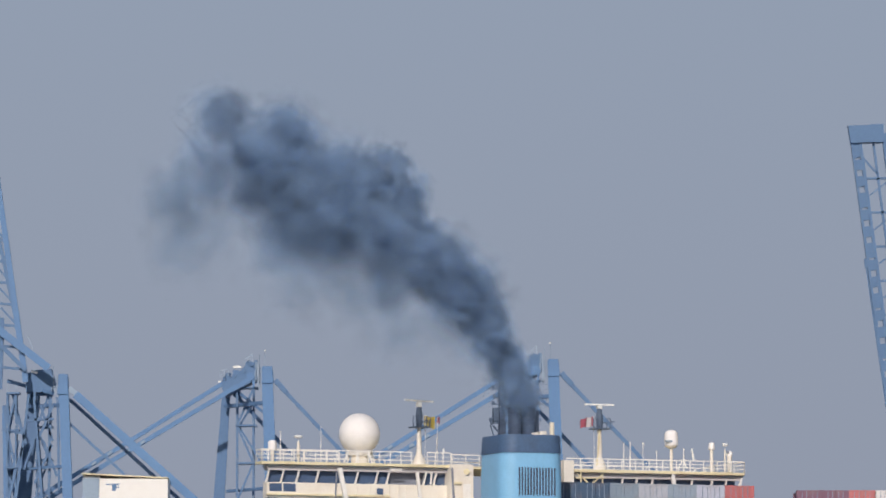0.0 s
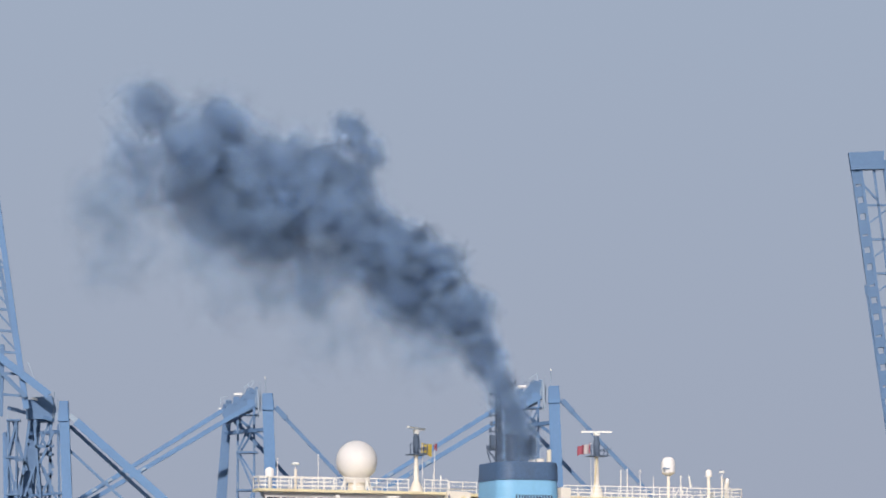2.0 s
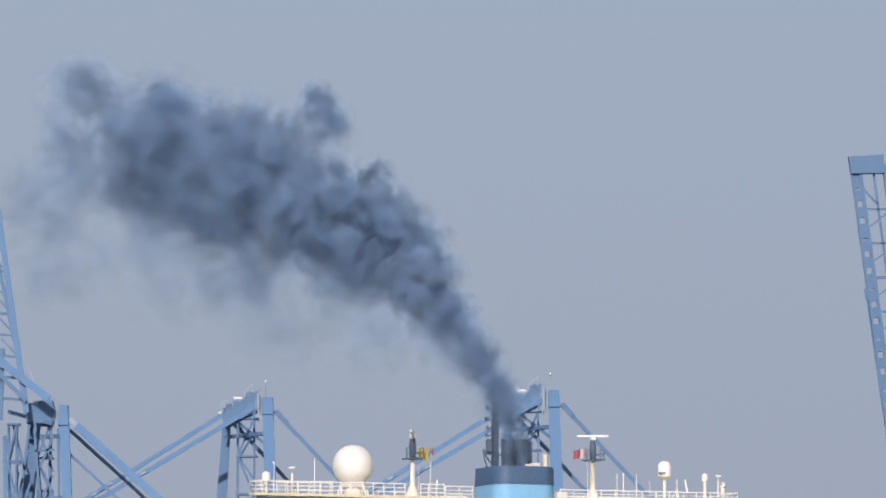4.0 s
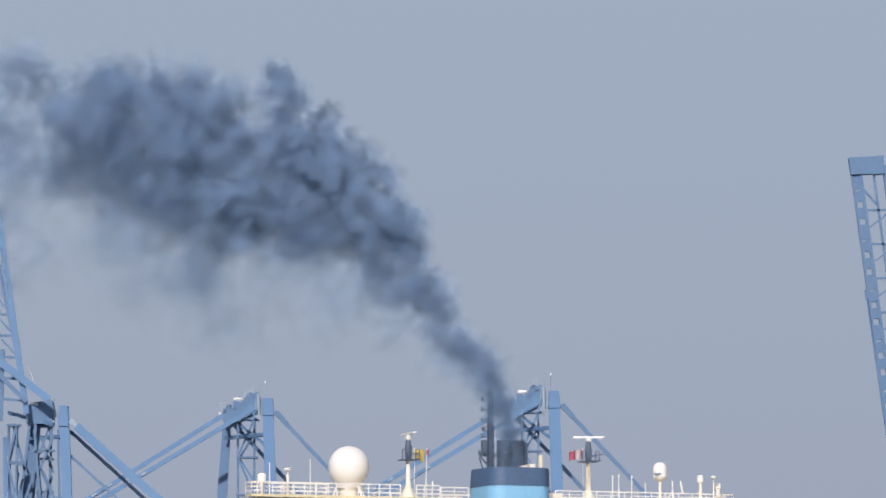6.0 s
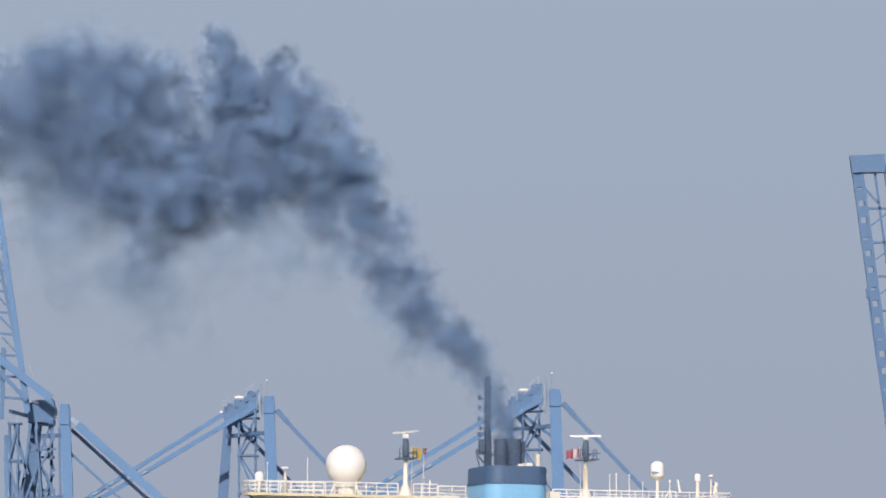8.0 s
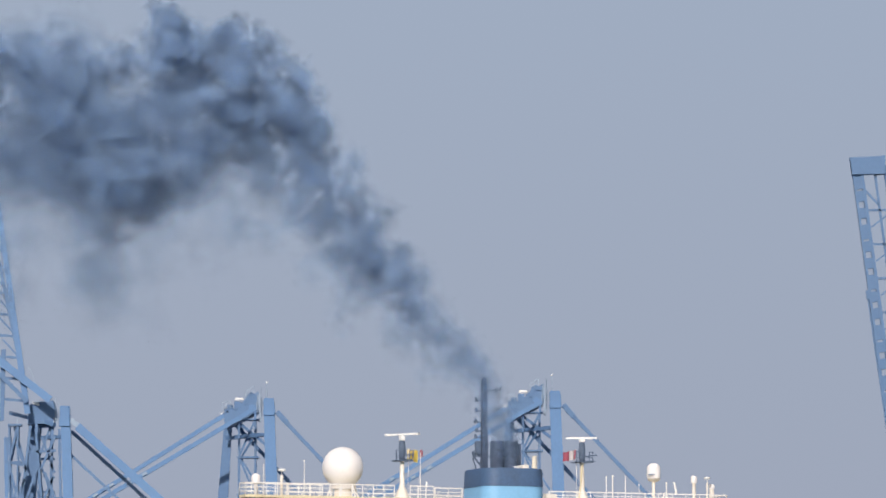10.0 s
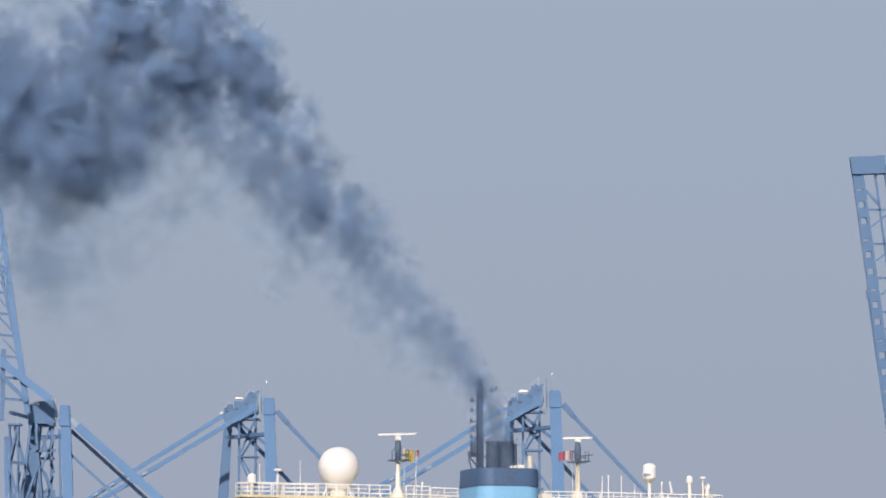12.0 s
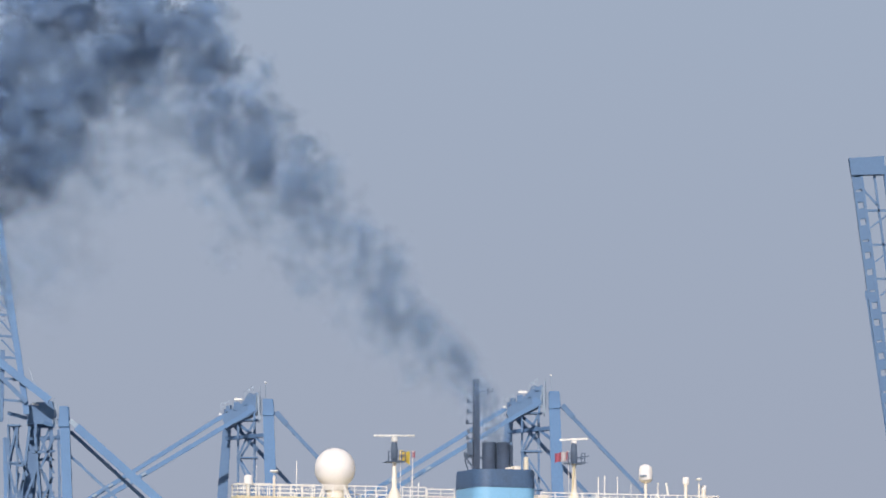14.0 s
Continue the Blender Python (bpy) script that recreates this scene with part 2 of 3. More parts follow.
part("strut", Shape().beam((-2.39, -0.3, 41.58), (-2.09, -0.3, 39.36), .24, .24), WHITE, bridge)
part("strut", Shape().beam((-1.07, -0.2, 41.61), (-1.16, -0.2, 40.58), .14, .14), WHITE, bridge)
block = part("stair_house", Shape().box(0.32, 2.3, -1, 1.5, WALL_B, 42.26), CREAM, bridge, "cream stair house")
part("door", Shape().box(1.39, 2.08, -1.05, -.99, WALL_B, 40.65), WHITE, bridge)
part("vent", Shape().tube((1.63, -1.2, 41.65), (1.71, -0.98, 41.67), .24, n=16), YELLOWED, bridge, "round vent")
part("pipe", Shape().tube((0.38, -1.1, 41.96), (0.53, -1.1, 39.36), .09), RECESS, bridge)
part("bracket", Shape().box(0.49, 1.19, -1.2, -1, 40.63, 40.77), YELLOWED, bridge)
part("platform_side", Shape().box(-4.9, -3.82, -.7, -.61, ROOF - .5, ROOF - .35), WHITE, bridge)
part("stair_house", Shape().box(10.29, 11.19, -1, 1.5, WALL_B - .5, 42.78), CREAM, bridge, "cream stair house")
part("strut", Shape().beam((20.23, -0.4, 41.93), (20.43, -0.4, 40.61), .28, .25), WHITE, bridge)
part("strut", Shape().beam((26.76, -0.2, 42.07), (26.24, -0.2, 40.73), .16, .16), WHITE, bridge)
for a, b in (((11.39, -1, 41.72), (12.7, -1, 40.81)), ((11.79, -1, 41.82), (11.79, -1, 40.61)), ((13.71, -1, 41.77), (13.7, -1, 40.64)), ((11.29, -1, 41.34), (13.81, -1, 41.39)), ((12.7, -1, 40.81), (13.71, -1, 41.67)), ((11.29, -1, 40.78), (13.7, -1, 40.83))):
    part("stair_rail", Shape().beam(a, b, .1), YELLOWED, bridge)


def railing(p, q, count, height=.98, rails=(1, .66, .33)):
    """A railing on the roof deck from p to q."""
    p, q = Vector(p), Vector(q)
    r = part("railing", Shape().beam(p + Vector((0, 0, height)), q + Vector((0, 0, height)), .09), WHITE, ship, "white painted railing")
    for h in rails[1:]:
        part("rail", Shape().beam(p + Vector((0, 0, height * h)), q + Vector((0, 0, height * h)), .055), WHITE, r)
    for i in range(count + 1):
        e = p.lerp(q, i / count)
        part("post", Shape().beam(e, e + Vector((0, 0, height)), .075), WHITE, r)


RZ = ROOF + .06
railing((-15.91, -.5, RZ), (-2.95, -.5, RZ), 14)
railing((-1.57, -.5, RZ), (0.51, -.5, RZ), 3)
railing((1.06, .7, RZ - .05), (3.45, .7, RZ - .05), 2)
railing((10.74, -.5, RZ - .12), (26.69, -.5, RZ - .12), 13, .9)
railing((-15.91, -.5, RZ), (-15.91, .9, RZ), 1)
railing((26.69, -.5, RZ - .12), (26.69, 10, RZ - .12), 5, .9)
railing((-15.91, .9, RZ), (-8.75, .9, RZ), 7)
railing((-8.75, 10.2, RZ), (26.69, 10.2, RZ - .1), 24)

# satellite domes
DU = -5.51
dome = part("satellite_dome", Shape().turned(DU, 5, [(1.0, 43.2), (1.15, 43.43)] + globe(1.71, 44.95, 18, -62)), DOME, ship, "large white satellite dome", smooth=True)
part("seam", Shape().turned(DU, 5, [(1.71, 44.78), (1.72, 44.79), (1.71, 44.82)], 40), DOME, dome)
part("pedestal", Shape().turned(DU, 5, [(.75, ROOF), (.7, 43.2)]), CREAM, dome)
for i in range(6):
    a = i * math.pi / 3
    part("pedestal_leg", Shape().beam((DU + 1.5 * math.cos(a), 5 + 1.5 * math.sin(a), ROOF), (DU + 1.05 * math.cos(a), 5 + 1.05 * math.sin(a), 43.34), .12), WHITE, dome)


def small_dome(u, v, r, z0, z1, post, name="satellite_dome", label="small white antenna dome on a post"):
    h = z1 - z0
    d = part(name, Shape().turned(u, v, [(r * .8, z0), (r, z0 + h * .08), (r, z1 - r * .8)] + globe(r, z1 - r * .8, 6, 8, .8), 18), DOME, ship, label, smooth=True)
    part("post", Shape().tube((u, v, ROOF - .1), (u, v, z0), post, n=10), CREAM, d)
    return d


d2 = small_dome(21.55, 3, .57, 44.41, 45.79, .13)
part("flange", Shape().turned(21.55, 3, [(.3, 44.22), (.55, 44.41)], 18), CREAM, d2)
part("hatch", Shape().box(20.86, 21.42, 2.4, 2.6, 44.72, 44.86), RAIL, d2)
small_dome(25.22, 3, .27, 44.16, 44.82, .14)
small_dome(26.85, 3, .26, 43.67, 44.14, .2)
small_dome(-14.72, .3, .36, 43.2, 43.99, .16)


def disc_antenna(u, v, z, r, stem, label="white disc antenna on a pole"):
    a = part("disc_antenna", Shape().turned(u, v, [(r * .85, z - .1), (r, z), (r * .7, z + .1)], 16), LAMP_WHITE, ship, label)
    part("stem", Shape().tube((u, v, ROOF), (u, v, z - .42), stem), CREAM, a)
    part("neck", Shape().tube((u, v, z - .42), (u, v, z - .1), .03), WHITE, a)


disc_antenna(-12.48, .3, 44.31, .36, .12)
disc_antenna(26.01, 2, 44.57, .26, .07)
for u, v, z, r in ((-13.97, .5, 44.71, .035), (-10.46, .5, 45.11, .035), (17.25, 3, 44.51, .045), (17.82, 3, 44.61, .05),
                (18.99, 3, 44.55, .04), (20.22, 3, 43.96, .03), (22.68, 3, 44.15, .05), (0.62, 3, 46.07, .02)):
    a = part("whip_antenna", Shape().tube((u, v, ROOF - .1), (u, v, z), r * 1.3, r * .8, 6), WHITE, ship, "thin white whip antenna")
    part("tip", Shape().turned(u, v, globe(r * 1.9, z, 4), 8), WHITE, a)
    part("foot", Shape().tube((u, v, ROOF - .1), (u, v, ROOF + .35), .07, .05, 6), WHITE, a)
part("horn", Shape().tube((23.6, 3, 43.27), (23.4, 3, 44.26), .1, .07), LAMP_WHITE, ship, "white horn")
part("support", Shape().beam((22.16, 3, 42.57), (22.68, 3, 43.39), .08).beam((22.88, 3, 42.59), (22.68, 3, 43.39), .08), WHITE, ship)
part("deck_light", Shape().tube((-0.1, -0.4, 43.15), (-0.1, -0.4, 43.57), .09, .06), LAMP_WHITE, ship, "white deck light")


def radar_mast(px, v, foot, top, plate, gear, scan, reach, arm):
    """A mast: flared foot, pole, basket, dark neck, gear box and turning scanner. Heights in metres."""
    m = part("radar_mast", Shape().turned(px, v, [(.68, foot), (.34, foot + (top - foot) * .28), (.22, foot + (top - foot) * .34), (.16, top)], 14), CREAM, ship, "cream radar mast with dark basket", smooth=True)
    part("neck", Shape().turned(px, v, [(.26, top), (.3, plate), (.22, plate + .6), (.2, gear)], 12), DARK, m, "dark neck")
    part("basket_floor", Shape().box(px - .72, px + .72, v - .6, v + .6, top - .03, top + .06), DARK, m)
    for du in (-.72, -.42, .42, .72):
        part("basket_post", Shape().beam((px + du, v - .6, top), (px + du * 1.04, v - .62, top + .85), .07), DARK, m)
    part("basket_rail", Shape().beam((px - .75, v - .6, top + .85), (px - .4, v - .6, top + .85), .06).beam((px + .4, v - .6, top + .85), (px + .75, v - .6, top + .85), .06)
         .beam((px - .75, v - .6, top + .4), (px + .75, v - .6, top + .4), .05), DARK, m)
    part("yard", Shape().beam((px, v, top + .5), (px + arm, v, top + .5 + abs(arm) * .12), .09).beam((px, v, top + .12), (px + arm * .9, v, top + .12), .06), DARK, m)
    part("gear_box", Shape().box(px - .22, px + .22, v - .22, v + .22, gear, scan - .1), LAMP_WHITE, m, "white gear box", bevel=.05)
    s = part("scanner", Shape().beam((-reach / 2, 0, 0), (reach / 2, 0, 0), .15, .2).tube((0, 0, -.22), (0, 0, 0), .08), LAMP_WHITE, m, "white turning radar scanner")
    s.location = (px, v, scan)
    return m, s


mast_1, scanner_1 = radar_mast(-1.36, 2, ROOF, 45.4, 46.43, 47.08, 47.6, 3.4, 1.1)
mast_2, scanner_2 = radar_mast(14.66, 2, ROOF - .1, 45.62, 46.56, 47.32, 47.67, 2.6, 1.35)
part("stay", Shape().beam((14.29, 1.7, 42.49), (14.55, 1.7, 45.41), .1), YELLOWED, mast_2)


def flag(name, corner, w, h, mat, label, slant=0.0):
    """Bunting in upright folds."""
    n, verts, faces = 7, [], []
    x, y, z = corner
    for k in (0, .02):
        for i in range(n + 1):
            f = i / n
            verts += [(x + w * f, y + k + .07 * math.sin(7 * f), z + slant * f + .03 * math.sin(9 * f)), (x + w * f * .96, y + k + .07 * math.sin(7 * f + .6), z - h + slant * f + .05 * math.sin(5 * f))]
    m = 2 * (n + 1)
    for i in range(n):
        faces += [(2 * i, 2 * i + 1, 2 * i + 3, 2 * i + 2), (m + 2 * i, m + 2 * i + 2, m + 2 * i + 3, m + 2 * i + 1),
                  (2 * i, 2 * i + 2, m + 2 * i + 2, m + 2 * i), (2 * i + 1, m + 2 * i + 1, m + 2 * i + 3, 2 * i + 3)]
    return part(name, Shape().add(verts, faces), mat, ship, label)


flag("signal_flag", (-0.89, 2, 46.39), .95, .95, FLAG_YELLOW, "yellow signal flag on its halyard", -.12)
flag("signal_flag", (0.2, 2, 46.33), .3, .55, FLAG_RED, "small red flag on its halyard")
part("halyard", Shape().beam((0.3, 2, 46.42), (0.1, 2, 42.59), .03).beam((-0.79, 2, 46.44), (-0.84, 2, 42.57), .03), WHITE, ship)
flag("ensign", (12.95, 2, 46.38), .6, .75, FLAG_RED, "red and white flag on its halyard", .2)
flag("ensign_field", (13.51, 2, 46.54), .5, .8, FLAG_WHITE, "white part of the flag", .1)
flag("ensign_field", (13.96, 2, 46.64), .14, .8, FLAG_RED, "red part of the flag", .05)
part("halyard", Shape().beam((14.12, 2, 46.74), (14.21, 2, 42.5), .03), WHITE, ship)

# funnel
FU, FV = 2.45, -11.4
FT, FB = 43.95, 42.49


def casing(s, half_u, half_v, levels, corner=1.3):
    """A rounded oblong shaft through levels of (z, widening)."""
    ring = []
    for cx, cy, a0 in ((1, 1, 0), (-1, 1, 90), (-1, -1, 180), (1, -1, 270)):
        for i in range(7):
            a = radians(a0 + 15 * i)
            ring.append((cx, cy, math.cos(a), math.sin(a)))
    n = len(ring)
    verts = [(FU + cx * (half_u + g - corner) + corner * ca, FV + cy * (half_v + g - corner) + corner * sa, z) for z, g in levels for cx, cy, ca, sa in ring]
    k = len(levels)
    return s.add(verts, [(j * n + i, j * n + (i + 1) % n, (j + 1) * n + (i + 1) % n, (j + 1) * n + i) for j in range(k - 1) for i in range(n)]
                 + [tuple(range(n))[::-1], tuple(range((k - 1) * n, k * n))])


funnel = part("funnel", casing(Shape(), 2.62, 2.9, [(20, .16), (FB - 2, .1), (FB, .04)]), FUNNEL_BLUE, ship, "light blue funnel with navy top", smooth=True)
part("funnel_top", casing(Shape(), 2.64, 2.92, [(FB + .002, .07), (FT - .06, 0), (FT, -.05)]), FUNNEL_NAVY, funnel, "navy band round the funnel's top", smooth=True)
GF = FV - 3.02
part("grille_recess", Shape().box(1.04, 4.25, GF - .02, GF + .3, 39.02, 41.33), FUNNEL_BLUE, funnel)
# dark strips on the plate paint in the shade inside the slots
for i in range(13):
    u = 1.14 + i * (4.16 - 1.14) / 12
    part("grille_slot", Shape().box(u - .068, u + .068, GF - .05, GF - .01, 39.06, 41.29), SOOT, funnel)
for u in (1.91, 3.13):
    part("exhaust_pipe", Shape().turned(u, FV, [(.54, FT - .1), (.54, 46.19), (.57, 46.21), (.57, 46.28), (.45, 46.28), (.45, 45.69)], 20), SOOT, funnel, "soot-black exhaust pipe", smooth=True)
part("pipe_casing", Shape().box(1.94, 4.09, -11.2, -10.2, FT - .05, 46.13), SOOT, funnel)
part("vent_pipe", Shape().tube((5.3, -11, 44.04), (5.3, -11, 45.18), .2, n=12), BRASS, funnel, "bright metal vent pipe")
part("vent_box", Shape().box(3.73, 4.27, -12.5, -11.5, FT - .02, FT + .4), CREAM, funnel, bevel=.05)
part("vent_box", Shape().box(3.14, 3.54, -12.5, -11.5, FT - .02, FT + .28), CREAM, funnel, bevel=.05)
part("edge_rail", Shape().beam((5.55, -12, 43.94), (5.64, -12, 43.53), .1), FUNNEL_NAVY, funnel)
fm = part("signal_mast", Shape().beam((1.33, -10, 44.06), (1.34, -10, 51.47), .52, .4, .42), SOOT, ship, "dark signal mast on the funnel")
for y, w in ((688, 10), (704, 8), (716, 10), (733, 8), (746, 14), (650, 9), (668, 9)):
    z = 47.35 + (700 - y) * .0454
    part("light_bracket", Shape().beam((1.33, -10, z), (1.33 - w * .052 - .2, -10, z), .09).box(1.33 - w * .052 - .3, 1.33 - w * .052 - .14, -10.1, -9.9, z - .1, z + .26), DARK, fm)
part("yard", Shape().beam((0.35, -10, 45.13), (2.11, -10, 45.08), .16, .14), DARK, fm)
part("platform", Shape().beam((0.45, -10, 45.04), (1.23, -10, 44.15), .12).beam((0.35, -10, 44.95), (0.65, -10, 44.04), .09), DARK, fm)
part("wind_gauge", Shape().beam((1.34, -10, 50.51), (2.81, -10, 50.55), .07).tube((2.37, -10, 50.26), (2.37, -10, 50.77), .07).tube((2.76, -10, 50.5), (2.76, -10, 50.82), .06), DARK, fm, "small wind gauge on an arm")
part("signal_light", Shape().box(0.55, 0.94, -10.3, -9.9, 45.28, 46.33), DARK, fm)


# ---- containers ----
def container(mat, length=6.06, name="shipping_container"):
    """A freight box with corner posts, corrugated sides and two ribbed door leaves; base at its middle."""
    w, h = 2.44, 2.59
    c = thing(name, Matrix(), "", "container")
    s = Shape()
    for x in (-1, 1):
        for y in (-1, 1):
            s.box(x * w / 2 - .09, x * w / 2 + .09, y * length / 2 - .09, y * length / 2 + .09, 0, h)
    s.box(-w / 2, w / 2, -length / 2, length / 2, .01, .16).box(-w / 2, w / 2, -length / 2, length / 2, h - .12, h - .01)
    part("frame", s, mat, c)
    s = Shape()
    k = 40
    for x in (-1, 1):
        verts = [(x * (w / 2 - (.03 if i % 4 < 2 else .07)), -length / 2 + .1 + i * (length - .2) / k, z) for z in (.16, h - .12) for i in range(k + 1)]
        s.add(verts, [(i, i + 1, k + 2 + i, k + 1 + i) for i in range(k)])
    s.box(-w / 2 + .08, w / 2 - .08, length / 2 - .1, length / 2 - .04, .16, h - .12)
    part("side", s, mat, c)
    for x in (-1, 1):
        d = part("door", Shape().box(min(x * .02, x * 1.12), max(x * .02, x * 1.12), -length / 2 - .02, -length / 2 + .05, .18, h - .14), mat, c)
        for r in (.3, .75):
            part("locking_bar", Shape().tube((x * r, -length / 2 - .06, .2), (x * r, -length / 2 - .06, h - .16), .03, n=6), RAIL, d)
    return c


boxes = []
COLOURS = ("navy", "grey", "pale grey", "slate grey", "lilac grey", "red", "maroon", "white")
protos = [tagged(container(BOX_PAINT[i]), COLOURS[i] + " steel shipping container stacked on deck", group="containers on the ship") for i in range(6)]
USED = set()


def place_box(i, m):
    if i in USED:
        return copy_thing(protos[i], m)
    USED.add(i)
    protos[i].matrix_basis = m
    return protos[i]


CT = 40.57
part("cargo_deck", Shape().box(6.26, 21, -8.4, -1.6, 20.01, CT - 7.81), DECK, ship, "raised cargo deck under the containers")
for u, i in ((7.65, 0), (10.17, 0), (12.71, 1), (15.25, 2), (17.8, 3), (20.37, 4), (22.88, 5)):
    for tier in range(3):
        b = pose(u, -5.25, CT - 2.6 * (tier + 1))
        boxes.append((place_box(i if tier == 0 else (i + tier * 2) % 6, SHIP_POSE @ b), b))

# another ship's deck stack farther off
far_ship = thing("container_ship", pose(43.27, 640, 0), "moored container ship, stacked high with boxes", "ship")
part("hull", hull_shape(Shape(), 16, -40, 120, 18, -.8), HULL, far_ship)
part("hatch_block", Shape().box(-15, 15, -30, 0, 18.01, 45.95 - 8), DECK, far_ship)
for u, i in ((-6.95, 6), (-4.4, 6), (-1.75, 5), (.8, 7), (3.35, 2)):
    for tier in range(3):
        k = copy_thing(protos[(i + tier) % 6 if tier else min(i, 5)], pose(43.27 + u, 630, 45.95 - 2.6 * (tier + 1)))
        k["label"], k["group"] = "steel shipping container in a far stack", "containers on the far ship"
        if tier == 0 and i > 5:
            k["label"] = COLOURS[i] + " steel shipping container in a far stack"
            for o in k.children_recursive:
                if "bar" not in o.name:
                    o.data = o.data.copy()
                    o.data.materials[0] = BOX_PAINT[i]


# ---- quay cranes; x along the boom to the land side, y away, z up, about the near pylon's head ----
def portal(c, xs, y0, y1, foot, top):
    """The legs and the girders that carry what stands above."""
    for x in xs:
        for y in (y0, y1):
            part("leg", Shape().beam((x, y, foot), (x, y, top), 1.8, 1.8), CRANE, c)
        part("sill", Shape().beam((x, y0, foot + 10), (x, y1, foot + 10), 1.4), CRANE, c)
    for y in (y0, y1):
        part("tie", Shape().beam((xs[0], y, foot + 14), (xs[1], y, foot + 14), 1.4), CRANE, c)


def lattice(c, x0, x1, y, z0, z1, step, w=.28):
    """A stair tower of thin posts, rungs and braces."""
    t = part("stair_tower", Shape().beam((x0, y, z0), (x0, y, z1), w).beam((x1, y, z0), (x1, y, z1), w).beam((x0, y + 2, z0), (x0, y + 2, z1), w).beam((x1, y + 2, z0), (x1, y + 2, z1), w), CRANE_DULL, c, "blue steel stair tower")
    z, k = z1, 0
    while z - step > z0:
        part("landing", Shape().box(x0 - .2, x1 + .5, y - .3, y + 2, z - .12, z + .12), CRANE_DULL, t)
        for e in (x0, x1):
            part("hand_rail", Shape().beam((e, y - .2, z), (e, y - .2, z + 1), .08), RAIL, t)
        part("flight", Shape().beam((x0 if k % 2 else x1, y, z), (x1 if k % 2 else x0, y, z - step), .3), CRANE_DULL, t)
        z, k = z - step, k + 1


def guard(c, p, q, count):
    p, q = Vector(p), Vector(q)
    r = part("guard_rail", Shape().beam(p + Vector((0, 0, 1)), q + Vector((0, 0, 1)), .09).beam(p + Vector((0, 0, .5)), q + Vector((0, 0, .5)), .07), RAIL, c)
    for i in range(count + 1):
        e = p.lerp(q, i / count)
        part("guard_post", Shape().beam(e, e + Vector((0, 0, 1)), .08), RAIL, r)


LABEL = "blue steel ship-to-shore gantry crane on the quay"


def stay_crane(m, drop):
    """A crane with its boom down; drop: from the pylon's head to the quay."""
    c = thing("gantry_crane", m, LABEL, "crane", "quay cranes")
    g = -22                      # the girder's height
    part("pylon", Shape().beam((.2, 0, -.1), (1.0, 0, g), 1.5, 1.5, 1.75).beam((1.0, 0, g), (1.2, 0, -drop + 1), 1.9, 1.9), CRANE, c)
    part("pylon_head", Shape().prism([(-.55, -2.4), (1.05, -2.4), (1.15, -1.9), (.95, .05), (-.45, .05)], -.95, .95), CRANE, c, bevel=.06)
    part("bracket", Shape().beam((.9, 0, -2.6), (.9, 0, -4.3), .4), CRANE_DULL, c)
    part("pylon", Shape().beam((-5.95, 11, -3), (-7.2, 11, g), 1.15, 1.2, 1.7).beam((-7.2, 11, g), (-7.4, 11, -drop + 1), 1.7), CRANE_DULL, c)
    head = part("machinery_platform", Shape().prism([(-6.4, -2.6), (-5.6, -1.3), (-4.4, -.8), (-3.3, .2), (-2.6, 1.3), (-1.5, .9), (-1.4, -1.5), (-3.2, -2.4), (-5.9, -3.8)], 4.2, 9.5), CRANE_DULL, c, "machinery platform with sheaves")
    for x, z, r in ((-2.1, .75, .32), (-3.2, -.2, .3), (-4.6, -.95, .3)):
        part("sheave", Shape().tube((x, 4.0, z), (x, 4.6, z), r, n=16), CRANE_DULL, head)
    for x0, x1, y0, z0, z1 in ((-5.9, -5.1, 4.6, -1.4, -.5), (-4.9, -4.0, 6.5, -1.0, .1), (-3.0, -2.5, 5.0, .2, 1.1), (-1.75, -1.3, 4.4, -1.4, 1.3), (-6.3, -5.9, 5.5, -2.4, -1.0)):
        part("winch_box", Shape().box(x0, x1, y0, y0 + 1.5, z0, z1), CRANE_DULL, head, bevel=.05)
    part("cable_reel", Shape().tube((-2.3, 3.6, -1.0), (-2.3, 4.3, -1.0), .5, n=14), CRANE, head)
    part("hanger", Shape().beam((-1.3, 2.5, .9), (-1.1, 2.5, -3.2), .22).beam((-.9, 2.5, .4), (-.9, 2.5, -2.8), .14), RAIL, head)
    part("flood_light", Shape().box(-4.75, -3.55, 3.7, 4.1, .12, .45), LAMP_WHITE, head, "white flood light", bevel=.05)
    part("flood_light", Shape().box(-6.9, -6.5, 3.7, 4.1, -1.95, -1.7), LAMP_WHITE, head, "white flood light", bevel=.04)
    for x, z in ((-.95, 1.9), (-.15, 2.4), (-1.5, 1.2)):
        part("mast", Shape().tube((x, 2, -2), (x, 2, z), .05, n=6), RAIL, head)
    part("mast_lamp", Shape().turned(-.15, 2, globe(.16, 2.5, 5), 8), LAMP_WHITE, head)
    guard(head, (-6.6, 4, -1.3), (-5.4, 4, -1.0), 2)
    guard(head, (-1.6, 3, -1.2), (-.5, 3, -1.2), 3)
    guard(head, (-3.2, 4, .3), (-2.0, 4, 1.2), 2)
    part("cross_beam", Shape().beam((-5.9, 9, -5), (.2, 1, -5), .5, .9), CRANE_DULL, c)
    part("cross_beam", Shape().beam((-5.6, 9, -17.2), (.6, 1, -17.2), .4, .7), CRANE_DULL, c)
    part("brace", Shape().beam((-4.0, 6, -3.2), (.2, 1, -6.8), .4), CRANE_DULL, c)
    part("brace", Shape().beam((-1.9, 4, -4.9), (-4.0, 6, -8.2), .28), CRANE_DULL, c)
    part("brace", Shape().beam((-3.9, 6, -8.2), (-.3, 1, -14), .28), CRANE_DULL, c)
